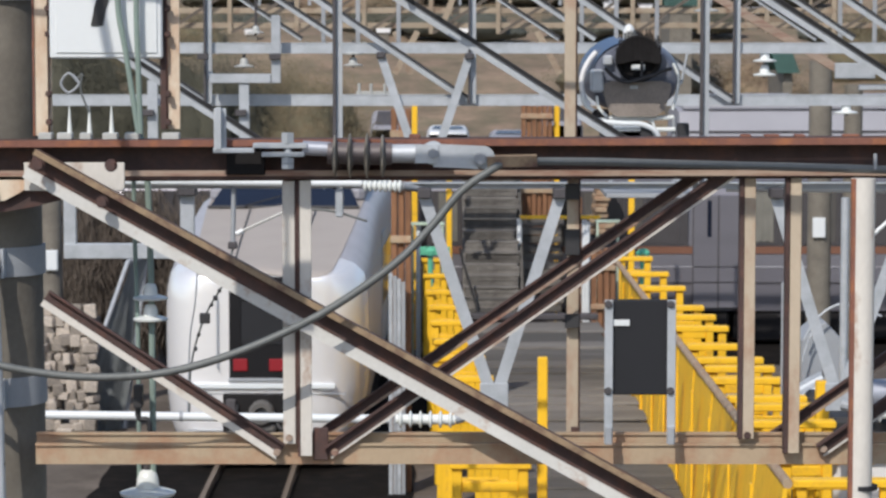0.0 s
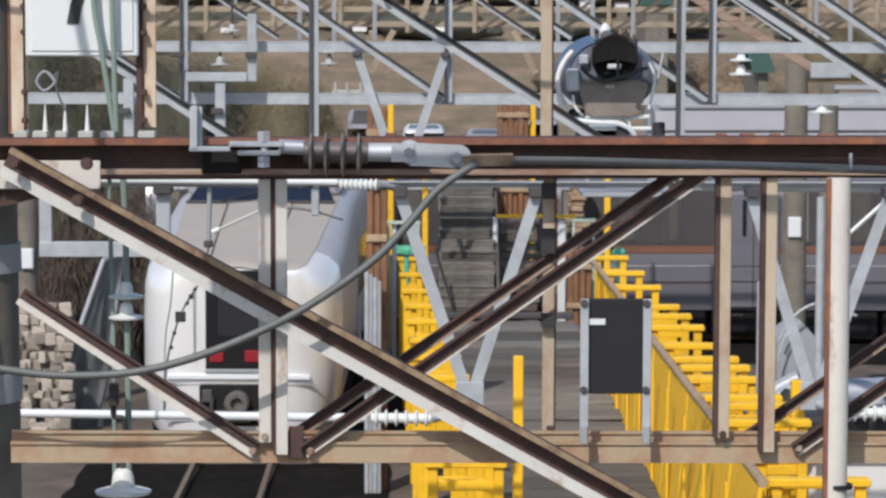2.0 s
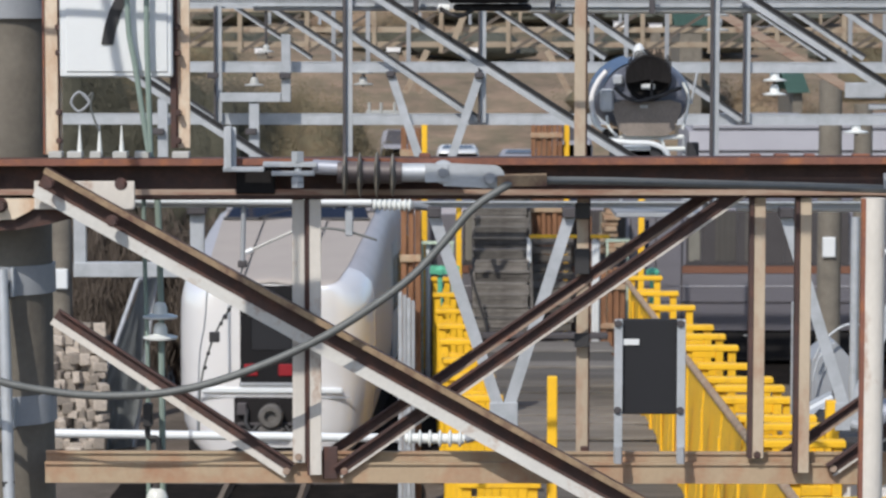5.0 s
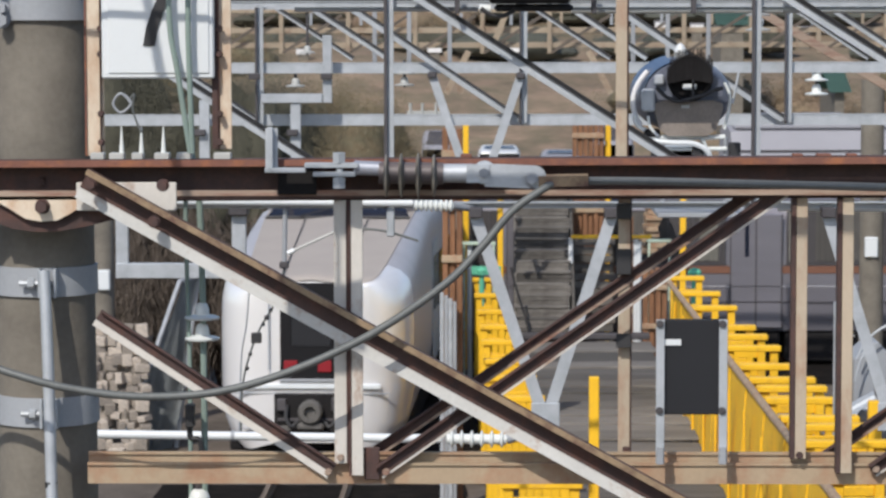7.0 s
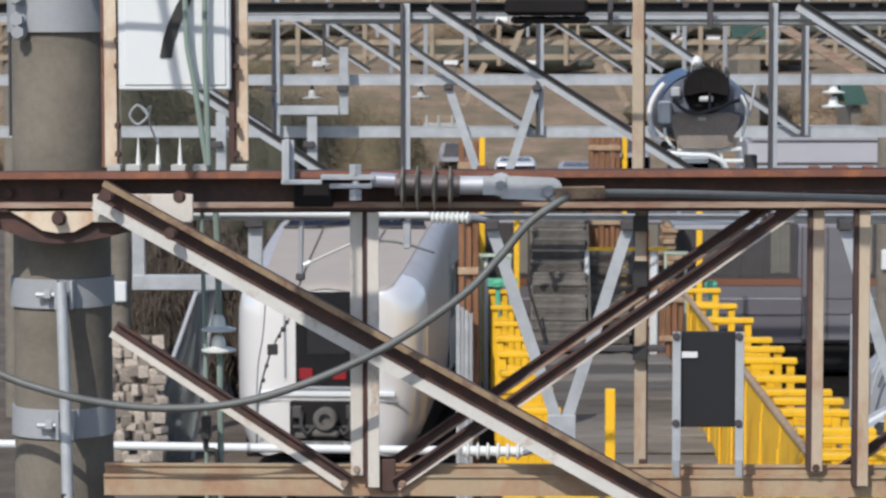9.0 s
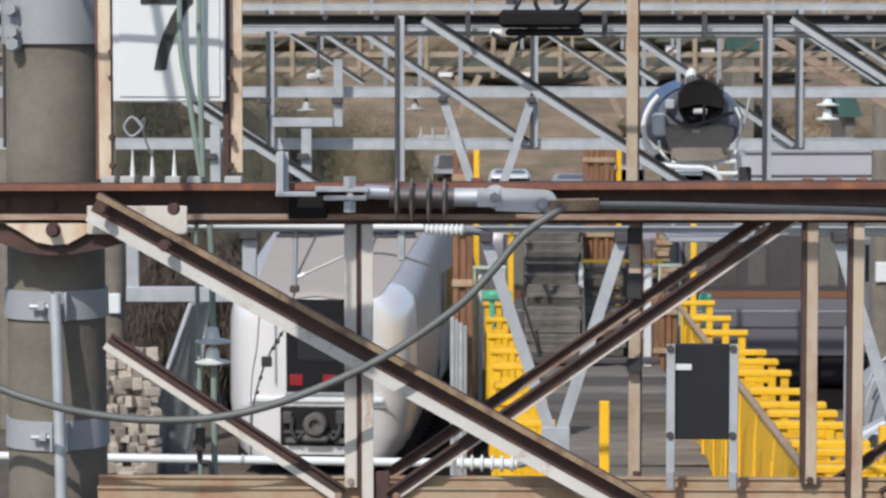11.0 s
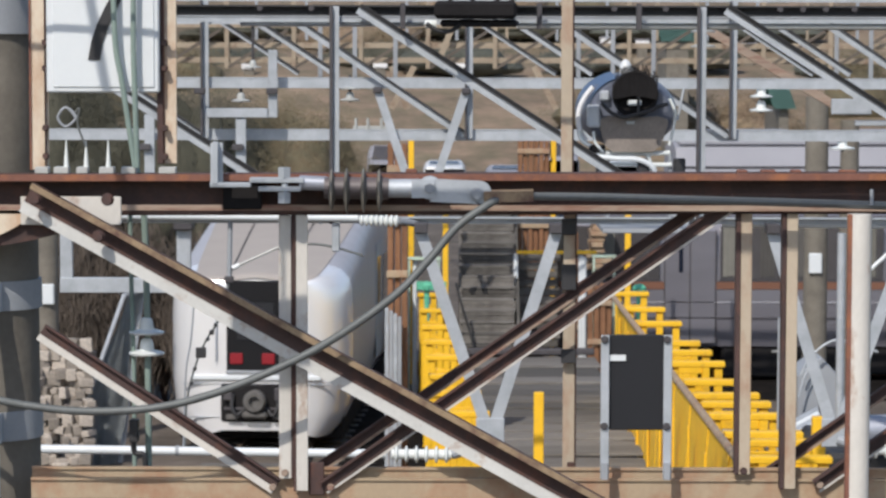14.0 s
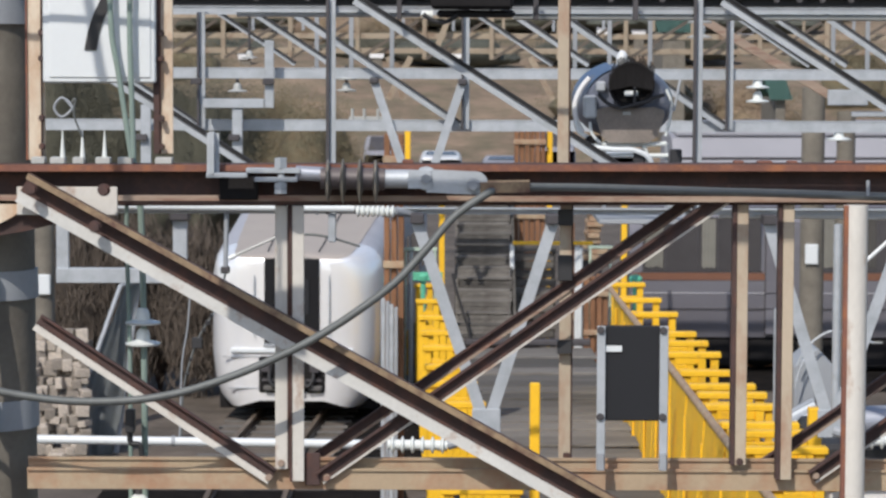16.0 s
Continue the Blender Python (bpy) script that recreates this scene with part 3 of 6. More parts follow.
# ---- charcoal notice box on two straps ----
notice = thing("equipment_panel", (0.768, 10.930, 4.885), "charcoal panel with a small white label on galvanised straps", "panel")
part("plate", bx((0.654, 10.9, 5.069), (0.873, 10.935, 5.440), 0.004), BOXGREY, notice)
part("label_plate", bx((0.658, 10.892, 5.340), (0.724, 10.897, 5.364), 0.001), WHITE, notice)
for x in (1070, 1181):
    s = part("strap", bx((-1.720 + x * 0.002193, 10.88, 4.880), (-1.720 + (x + 15) * 0.002193, 10.892, 5.442), 0.002), GALV, notice)
    for y in (538, 693):
        bolt(s, (-1.713 + (x + 8) * 0.002183, 10.88, 6.600 - y * 0.002183), 0.012, 0.012, DARKSTEEL)
    part("foot", bx((-1.713 + (x + 3) * 0.002183, 10.86, 4.879), (-1.713 + (x + 15) * 0.002183, 10.88, 4.946), 0.002), GALV_DULL, s)

# ---- ground ----
bm = bmesh.new()
bmesh.ops.create_grid(bm, x_segments=60, y_segments=60, size=2500, matrix=Matrix.Translation((0, 2000, 0)))
tagged(part("ground", bm, BALLAST), "brown ballast and dry earth of the rail yard", "ground", kind="structure")
bm = bmesh.new()
bmesh.ops.create_grid(bm, x_segments=90, y_segments=30, size=1, matrix=Matrix.Translation((0, 230, 0)) @ Matrix.Diagonal((160, 95, 1, 1)))
for v in bm.verts:
    s = max(0, (v.co.y - 137) / 180)
    v.co.z = -0.3 + 26 * s ** 0.9 + 2.2 * noise.noise(v.co * 0.05) * min(1, s * 4) + 0.8 * noise.noise(v.co * 0.2) * min(1, s * 4)
tagged(part("hillside", bm, BRUSH, smooth=True), "hillside of dry brown brush behind the yard", "hillside", kind="structure")


# ---- tracks ----
def track(x0, x1, y0, y1):
    t = thing("railway_track", (x0, y0, 0), "running rails on timber sleepers in brown ballast", "track", kind="structure")
    for s in (-0.535, 0.535):
        part("rail", sweep((x0 + s, y0, 0.02), (x1 + s, y1, 0.02), [(0, -0.06), (0.02, -0.06), (0.03, -0.012), (0.1, -0.012), (0.105, -0.034), (0.14, -0.034), (0.14, 0.034), (0.105, 0.034), (0.1, 0.012), (0.03, 0.012), (0.02, 0.06), (0, 0.06)], (0, 0, 1)), RAILTAN, t)
    bm = bmesh.new()
    for i in range(int((y1 - y0) / 0.65)):
        y = y0 + i * 0.65
        x = x0 + (x1 - x0) * (y - y0) / (y1 - y0)
        box(bm, (x - 1.05, y, -0.02), (x + 1.05, y + 0.22, 0.03))
    tagged(part("sleeper", bm, PLANK, t), kind="stuff")


track(-2.6, -2.6, 24, 44)
track(-2.6, -2.08, 44, 53)
# the dark under the train's end, painted on the ballast as a patch
bm = bmesh.new()
edge = []
for k in range(40):
    a = 6.2832 * k / 40
    c, d = math.cos(a), math.sin(a)
    r = max(abs(c), abs(d))
    edge.append((-2.55 + 2.15 * c / r + 0.07 * noise.noise(Vector((c * 3, d * 3, 1))), 37.4 + 2.2 * d / r, 0.036))
mid = bm.verts.new((-2.55, 37.4, 0.05))
rim = [bm.verts.new(e) for e in edge]
for k in range(40):
    bm.faces.new((mid, rim[k - 1], rim[k]))
tagged(part("oiled_ballast", bm, DARKBED), "ballast painted black for the dark under the train", "ballast", kind="structure")
# strip of ballast coloured black to extend the dark below the passing train
bm = bmesh.new()
bmesh.ops.create_grid(bm, x_segments=60, y_segments=8, size=1, matrix=Matrix.Translation((9.5, 53.9, 0.012)) @ Matrix.Diagonal((6.1, 3.0, 1, 1)))
for v in bm.verts:
    v.co += Vector((0.12 * noise.noise(v.co * 2.0), 0.5 * noise.noise(v.co * 0.9), 0.012 * noise.noise(v.co * 5)))
tagged(part("oiled_ballast", bm, DARKBED), "ballast painted black for the dark under the passing train", "ballast", kind="structure")
# black strip added so that the leaving train's side reflects something dark
bm = bmesh.new()
bmesh.ops.create_grid(bm, x_segments=8, y_segments=60, size=1, matrix=Matrix.Translation((-0.75, 46.2, 0.012)) @ Matrix.Diagonal((0.75, 6.4, 1, 1)))
for v in bm.verts:
    v.co += Vector((0.12 * noise.noise(v.co * 2.0), 0.3 * noise.noise(v.co * 0.9), 0.01 * noise.noise(v.co * 5)))
tagged(part("oiled_ballast", bm, DARKBED), "black ballast strip added to darken the reflection in the leaving train", "ballast", kind="structure")

# ---- timber walkway ----
walkway = thing("timber_walkway", (1.9, 30, 0), "weathered grey timber walkway and stair between yellow guard fences", "walkway")
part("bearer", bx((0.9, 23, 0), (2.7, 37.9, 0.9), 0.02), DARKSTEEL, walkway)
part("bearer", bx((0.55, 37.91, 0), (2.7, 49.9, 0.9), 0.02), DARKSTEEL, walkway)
plank_mesh = finish(bx((0, 0, 0), (1, 0.75, 0.05), 0.012), "plank", PLANK)
y = 23.0
while y < 49.2:
    ob = new("plank", plank_mesh)
    ob.parent = walkway
    left = 0.86 - max(0, y - 36) * 0.03
    ob.matrix_basis = Matrix.Translation(-walkway.location) @ pose(left + random.uniform(-0.04, 0.04), y, 0.9 + random.uniform(-0.01, 0.025), random.uniform(-1.5, 1.0), random.uniform(-0.6, 0.6), random.uniform(-0.4, 0.4)) @ Matrix.Diagonal((2.74 - left, random.uniform(0.93, 1.02), 1, 1))
    y += 0.78
# solid dark bar in place of the dark gap where deck meets stair
part("joint_kerb", bx((0.5, 49.7, 0.95), (2.75, 49.95, 1.06), 0.02), DARKSTEEL, walkway, "dark bar across the deck, drawn for the dark gap there")
RISE, GOING = 0.187, 0.222
tread_mesh = finish(bx((0, 0, 0), (1, 0.25, 0.04), 0.008), "tread", PLANK)
riser_mesh = finish(box(bx((0, 0, 0), (1, 0.02, 0.07), 0.004), (0, 0.004, 0.078), (1, 0.024, 0.148), 0.004), "riser", PLANK)
for k in range(14):
    for name, mesh, dy, dz in (("riser", riser_mesh, 0.004, 0.0), ("tread", tread_mesh, 0.0, 0.148)):
        ob = new(name, mesh)
        ob.parent = walkway
        ob.matrix_basis = Matrix.Translation(-walkway.location) @ pose(0.40 + random.uniform(-0.03, 0.03), 50.0 + k * GOING + dy, 0.9 + k * RISE + dz + random.uniform(-0.006, 0.012), random.uniform(-1.5, 1.5), random.uniform(-0.5, 0.5), random.uniform(-0.3, 0.3)) @ Matrix.Diagonal((0.98, 1, 1, 1))
for x in (0.36, 1.4):
    b = bmesh.new()
    vs = [b.verts.new((x + o, yy, zz)) for o in (0, 0.05) for yy, zz in ((49.95, 0.0), (53.1, 0.0), (53.1, 3.5), (49.95, 0.92))]
    for q in ((0, 1, 2, 3), (4, 5, 6, 7), (0, 1, 5, 4), (1, 2, 6, 5), (2, 3, 7, 6), (3, 0, 4, 7)):
        b.faces.new([vs[i] for i in q])
    part("stringer", b, PLANK, walkway, "grey timber side board of the stair")
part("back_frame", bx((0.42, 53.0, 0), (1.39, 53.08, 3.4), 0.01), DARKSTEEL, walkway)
screen = thing("plank_screen", (1.83, 52.2, 0), "low screen of weathered grey horizontal boards beside the stair", "fence")
for k in range(16):
    part("board", bx((1.46, 52.2 + random.uniform(-0.015, 0.015), 0.02 + k * 0.16), (2.22 + random.uniform(-0.03, 0.03), 52.24, 0.165 + k * 0.16), 0.008), PLANK, screen)
for x in (1.5, 2.14):
    part("post", bx((x, 52.25, 0), (x + 0.08, 52.33, 2.56), 0.008), PLANK, screen)
lead = thing("deck_cable", (0.5, 49.9, 1.1), "black rubber cable hanging down beside the stair", "cable")
part("strand", tube([(0.30, 49.92, 2.22), (0.36, 49.92, 1.95), (0.46, 49.92, 1.62), (0.56, 49.92, 1.3), (0.63, 49.92, 1.02)], 0.024, 6), BLACK, lead)


# ---- yellow guard fences ----
def guard_frame(x0, x1, y, z0, z1, label, rails=3):
    """A low timber guard: two posts, a broad cap and rails between."""
    g = thing("guard_frame", ((x0 + x1) / 2, y, z0), label, "guard rail", "yellow guard frames")
    part("cap", bx((x0 - 0.03, y - 0.09, z1 - 0.07), (x1 + 0.03, y + 0.09, z1), 0.01), YELLOW, g)
    for x in (x0, x1 - 0.1):
        part("post", bx((x, y - 0.05, z0), (x + 0.1, y + 0.05, z1 - 0.071), 0.008), YELLOW, g)
    for k in range(rails):
        z = z1 - 0.26 - k * 0.24
        part("rail", bx((x0 + 0.1, y - 0.03, z - 0.05), (x1 - 0.1, y + 0.02, z + 0.05), 0.008), YELLOW, g)
    return g


YL = "yellow-painted timber guard frame beside the walkway"
for d in (50.4, 47.6, 44.9, 42.4, 40.2, 38.2, 36.2, 34.4, 32.6, 31.0, 29.4, 27.9):
    guard_frame(-0.36 + (50.4 - d) * 0.02, -0.05 + (50.4 - d) * 0.04, d, 0.0, 2.0 + random.uniform(-0.03, 0.03), YL)
for d in (44.8, 42.4, 40.2, 38.0, 36.7, 35.4, 33.4, 32.3, 31.4, 30.6, 29.1, 28.4, 27.3, 25.2, 24.2):
    x = 2.8 + (45 - d) * 0.012
    guard_frame(x, x + 0.5 + (45 - d) * 0.016, d, 0.0, 2.5 + random.uniform(-0.03, 0.03), YL, 2)
fence = thing("board_fence", (2.9, 34, 0), "yellow-painted upright board fence along the walkway", "fence")
d = 24.0
while d < 44:
    xb, xt = 2.755, 2.755 + (45 - d) * 0.008
    b = bmesh.new()
    vs = [b.verts.new(p) for p in ((xb, d, 0.86), (xb, d + 1.94, 0.86), (xt, d + 1.94, 2.42), (xt, d, 2.42), (xb + 0.04, d, 0.86), (xb + 0.04, d + 1.94, 0.86), (xt + 0.04, d + 1.94, 2.42), (xt + 0.04, d, 2.42))]
    for f in ((0, 1, 2, 3), (4, 5, 6, 7), (0, 1, 5, 4), (1, 2, 6, 5), (2, 3, 7, 6), (3, 0, 4, 7)):
        b.faces.new([vs[i] for i in f])
    part("board", b, YELLOW, fence)
    part("batten", bx((xb - 0.02, d + 0.9, 0.9), (xb + 0.005, d + 1.0, 2.3), 0.004), YELLOW, fence)
    d += 2.0
part("sill", bx((2.745, 24, 0), (2.84, 44, 0.86), 0.01), YELLOW, fence)
part("handrail", rd((2.96, 24, 2.46), (2.76, 44.5, 2.46), 0.045, 10), TAN, fence, "bare brown handrail", smooth=True)
for x, y, z, w in ((0.995, 28, 3.049, 0.1), (3.789, 28, 2.810, 0.13), (0.110, 50.8, 3.427, 0.1), (3.236, 48.4, 3.528, 0.1), (-0.534, 53.2, 4.640, 0.106), (2.14, 53.2, 4.640, 0.106)):
    g = thing("marker_post", (x, y, 0), "tall square yellow marker post by the walkway", "post", "yellow marker posts")
    part("shaft", bx((x - w / 2, y - w / 2, 0), (x + w / 2, y + w / 2, z), 0.01), YELLOW, g)
for x, y, z in ((-0.221, 49.5, 2.130), (3.483, 49, 2.140)):
    g = thing("green_lamp_post", (x, y, 0), "small green signal lamp on a green post", "lamp post", "green lamp posts")
    part("shaft", rd((x, y, 0), (x, y, z), 0.05, 10), GREEN, g)
    part("head", lathe((x, y, z), (0, 0, 1), [(0, 0.11), (0.08, 0.12), (0.13, 0.08), (0.15, 0.02)], 14), GREEN, g, smooth=True)

part("cap_board", bx((-0.40, 49.42, 2.13), (0.12, 49.46, 2.28), 0.01), GREEN, thing("green_board", (-0.14, 49.44, 2.13), "mint-green board across the fence top beside the lamp", "board"))
for x0, x1, z in ((-0.59, 0.03, 2.50), (2.78, 3.23, 2.55)):
    g = thing("green_rail", ((x0 + x1) / 2, 51.4, z), "pale mint-painted rail on thin posts", "rail", "pale green rails")
    part("bar", bx((x0, 51.36, z), (x1, 51.42, z + 0.06), 0.008), PALEGREEN, g)
    for x in (x0 + 0.02, x1 - 0.06):
        part("post", bx((x, 51.37, 0), (x + 0.04, 51.41, z), 0.006), PALEGREEN, g)

# ---- rusty portal posts by the walkway ----
def rusty_post(x0, x1, y, z, n=4):
    g = thing("rusty_sheet_post", ((x0 + x1) / 2, y, 0), "orange-rusted sheet pile post by the walkway", "post", "rusted posts")
    w = (x1 - x0) / n
    for k in range(n):
        part("sheet", bx((x0 + k * w + 0.012, y + 0.04 * (k % 2), 0), (x0 + (k + 1) * w - 0.004, y + 0.25, z - random.uniform(0, 0.08)), 0.01), RUSTPOST, g)
    for k in range(3):
        part("tie", bx((x0, y - 0.03, z - 0.4 - k * 0.7), (x1, y + 0.0, z - 0.3 - k * 0.7), 0.01), TAN, g)


rusty_post(-0.70, -0.42, 37.4, 5.18, 3)
sheet = thing("sheet_panel", (-0.61, 37.2, 0), "pale grey ribbed steel sheet leaning on the rusted post", "steel sheet")
for k in range(4):
    part("rib", bx((-0.72 + k * 0.056, 37.2 + 0.02 * (k % 2), 0), (-0.668 + k * 0.056, 37.25, 3.0 - 0.04 * k), 0.006), GALV_DULL if k % 2 else GALV, sheet)
rusty_post(1.46, 2.06, 53.0, 4.777, 6)
rusty_post(2.656, 3.103, 50.5, 2.156, 4)
rusty_post(2.380, 2.568, 52, 2.966, 2)
for x, y0, w in ((920, 385, 9), (1041, 392, 9), (741, 395, 8), (1035, 388, 6)):
    X = -8.107 + x * 0.010331
    g = thing("white_post", (X, 51.5, 0), "thin white-painted post beside the rusted piles", "post", "white posts")
    part("shaft", rd((X, 51.5, 0), (X, 51.5, 6.600 - y0 * 0.010331), 0.045, 8), WHITE, g)
g = thing("yellow_rail", (1.818, 51.500, 2.649), "thin yellow crossbar between white posts", "rail")
part("bar", bx((1.402, 51.400, 2.615), (2.869, 51.46, 2.677), 0.008), YELLOW, g)
stack = thing("timber_stack", (2.95, 52.8, 0), "stack of sawn tan timbers", "timber stack")
for k in range(9):
    x = 2.72 + random.uniform(0, 0.17)
    part("timber", bx((x, 52.45 + random.uniform(-0.15, 0.1), 2.25 + k * 0.104), (x + random.uniform(0.24, 0.4), 53.3, 2.344 + k * 0.104), 0.01), TAN, stack)
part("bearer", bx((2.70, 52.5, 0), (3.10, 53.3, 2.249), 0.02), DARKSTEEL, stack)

# ---- second gantry, galvanised, over the next tracks ----
second = thing("galvanised_gantry", (0, 16, 0), "galvanised lattice gantry with hanging V brackets", "gantry")
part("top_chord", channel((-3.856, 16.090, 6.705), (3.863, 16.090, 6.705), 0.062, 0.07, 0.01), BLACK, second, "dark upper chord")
part("chord_angle", angle((-3.84, 16.018, 6.670), (3.85, 16.018, 6.670), 0.036, 0.012, 0.006), GALV, second)
part("conduit", rd((-1.13, 16.05, 6.660), (-0.09, 16.05, 6.660), 0.015, 10), GALV, second, "pale conduit tied under the chord", smooth=True)
part("conduit", rd((0.44, 16.05, 6.650), (3.85, 16.05, 6.650), 0.018, 10), OLDPORC, second, "white conduit tied under the chord", smooth=True)
part("conduit", rd((-0.835, 15.900, 6.865), (3.815, 15.900, 6.871), 0.01, 10), GALV, second, "thin pale conduit over the chord", smooth=True)
for x in (715, 955, 1130):
    part("conduit_tie", bx((-2.503 + x * 0.003190, 15.86, 6.632), (-2.503 + (x + 9) * 0.003190, 15.93, 6.777), 0.003), DARKSTEEL, second)
part("bottom_chord", angle((-3.860, 16.000, 5.533), (3.867, 16.000, 5.533), 0.038515, 0.05, 0.008), GALV, second)
# second leg of each galvanised angle is coloured dark as its shaded side
for x in (-697, -52, 593, 1238, 1883):
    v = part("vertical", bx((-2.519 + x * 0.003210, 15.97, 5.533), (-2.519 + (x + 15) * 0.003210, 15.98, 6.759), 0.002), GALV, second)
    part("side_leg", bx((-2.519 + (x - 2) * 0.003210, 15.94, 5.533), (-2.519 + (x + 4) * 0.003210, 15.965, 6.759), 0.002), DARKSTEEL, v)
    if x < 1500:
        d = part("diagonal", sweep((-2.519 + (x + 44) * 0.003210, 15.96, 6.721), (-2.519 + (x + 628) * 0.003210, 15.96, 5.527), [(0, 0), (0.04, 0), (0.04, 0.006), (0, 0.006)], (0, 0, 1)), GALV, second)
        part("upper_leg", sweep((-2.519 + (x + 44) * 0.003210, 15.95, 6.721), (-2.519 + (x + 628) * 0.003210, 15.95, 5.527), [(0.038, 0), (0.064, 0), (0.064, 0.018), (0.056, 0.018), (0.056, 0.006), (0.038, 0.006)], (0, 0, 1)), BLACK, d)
for x in (470, 560, 905, 1090, 1180, 1380, 1420, 1460, 1510):
    bolt(second, (-2.519 + x * 0.003210, 15.92, 6.746), 0.014, 0.02, DARKSTEEL)
switchbox = thing("line_switch", (0.208, 15.800, 6.644), "black line switch box with drooping leads on the gantry", "switch box")
part("case", bx((-0.032, 15.6, 6.688), (0.425, 15.88, 6.788), 0.02), UNDER, switchbox)
# charcoal block that imitates the switch's shadow over the conduit
part("tray", bx((0.000, 15.7, 6.644), (0.438, 15.86, 6.685), 0.015), BOXGREY, switchbox)
part("sleeve", rd((-0.082, 15.800, 6.660), (-0.019, 15.800, 6.660), 0.024, 12), PORCELAIN, switchbox, "white end sleeve", smooth=True)
for a, b, c in ((800, 812, 836), (846, 838, 862), (880, 892, 868), (905, 930, 960)):
    part("lead", tube([(-2.471 + a * 0.003149, 15.7, 6.774), (-2.471 + b * 0.003149, 15.68, 6.843), (-2.471 + c * 0.003149, 15.7, 6.948), (-2.471 + (c + 14) * 0.003149, 15.72, 7.097)], 0.012), BLACK, switchbox, smooth=True)
part("horn", rd((0.034, 15.750, 6.819), (0.050, 15.750, 7.037), 0.03, 10), DARKSTEEL, switchbox)
part("horn", rd((0.301, 15.750, 6.819), (0.275, 15.750, 7.037), 0.03, 10), DARKSTEEL, switchbox)
part("lead", tube([(-0.075, 15.700, 6.662), (-0.013, 15.700, 6.625), (0.050, 15.700, 6.619), (0.119, 15.700, 6.656)], 0.012), BLACK, switchbox)


def vee(xl, xr, xm, y0, y1):
    """Two flats that hang from the chord and meet in a gusset plate."""
    S = 0.003210
    for a, n in ((xl, 1), (xr, -1)):
        part("hanger", flat((-2.519 + a * S, 15.9, 6.600 - y0 * S), (-2.519 + (xm + n * -6) * S, 15.9, 6.600 - y1 * S), 0.066, 0.008, (1, 0, 0)), GALV, second)
        part("hanger_clamp", bx((-2.519 + (a - 12) * S, 15.84, 6.600 - (y0 + 2) * S), (-2.519 + (a + 12) * S, 15.97, 6.600 - (y0 - 16) * S), 0.006), DARKSTEEL, second)
    part("gusset", bx((-2.519 + (xm - 25) * S, 15.88, 6.600 - (y1 + 32) * S), (-2.519 + (xm + 25) * S, 15.89, 6.600 - (y1 - 18) * S), 0.004), GALV, second)


vee(752, 990, 875, 345, 692)
vee(1370, 1612, 1485, 345, 692)
for x in (-1.6 * 16 / 11 - 1.2, 4.6):
    leg = thing("gantry_pole", (x, 16.1, 0), "concrete pole carrying the galvanised gantry", "pole", "gantry poles")
    part("shaft", rd((x, 16.15, 0), (x, 16.15, 8.2), 0.2, 32, 0.17), CONCRETE, leg, smooth=True)


def ribbed(p, q, r, n, parent):
    """A long-rod insulator between two points."""
    p, q = Vector(p), Vector(q)
    d = q - p
    ob = part("rod_insulator", rd(p, q, r * 0.6, 14), PORCELAIN, parent, "white ribbed insulator", smooth=True)
    for k in range(n):
        part("rib", lathe(p + d * ((k + 0.5) / n), d, [(-0.012, r * 0.6), (-0.003, r), (0.004, r), (0.012, r * 0.6)], 18), PORCELAIN, ob, smooth=True)


arm = thing("cantilever_arm", (-1.225, 15.800, 4.265), "pale steel cantilever tube with a white ribbed insulator", "cantilever", "cantilever arms")
part("tube", rd((-3.839, 15.800, 4.288), (-0.300, 15.800, 4.243), 0.025, 14), WHITE, arm, smooth=True)
ribbed((-0.268, 15.800, 4.243), (0.070, 15.800, 4.240), 0.048, 6, arm)
part("end_fitting", rd((0.070, 15.800, 4.240), (0.307, 15.840, 4.321), 0.03, 10), GALV_DULL, arm)
part("collar", rd((-1.486, 15.800, 4.259), (-1.467, 15.800, 4.259), 0.03, 12), GALV_DULL, arm)
arm = thing("cantilever_arm", (-1.223, 15.900, 5.585), "upper white cantilever tube with a ribbed insulator", "cantilever", "cantilever arms")
part("tube", rd((-3.835, 15.900, 5.597), (-0.459, 15.900, 5.569), 0.022, 14), WHITE, arm, smooth=True)
ribbed((-0.452, 15.900, 5.559), (-0.229, 15.900, 5.553), 0.036, 8, arm)
part("end_fitting", rd((-0.229, 15.900, 5.553), (-0.103, 16.000, 5.527), 0.02, 10), GALV_DULL, arm)
arm = thing("cantilever_arm", (1.980, 16.040, 5.527), "white cantilever tube under the galvanised gantry", "cantilever", "cantilever arms")
part("tube", rd((1.610, 16.040, 5.534), (3.877, 16.040, 5.518), 0.022, 14), WHITE, arm, smooth=True)
part("stay", rd((2.434, 16.040, 5.253), (2.751, 16.040, 5.543), 0.012, 8), WHITE, arm)

arm = thing("cantilever_arm", (2.602, 15.800, 4.265), "pale steel cantilever tube with a ribbed insulator by the white pipe", "cantilever", "cantilever arms")
ribbed((2.436, 15.800, 4.272), (2.768, 15.800, 4.275), 0.048, 6, arm)
part("tube", rd((2.768, 15.800, 4.275), (3.845, 15.800, 4.288), 0.025, 14), WHITE, arm, smooth=True)
part("end_fitting", rd((2.263, 15.885, 4.314), (2.436, 15.800, 4.272), 0.03, 10), GALV_DULL, arm)

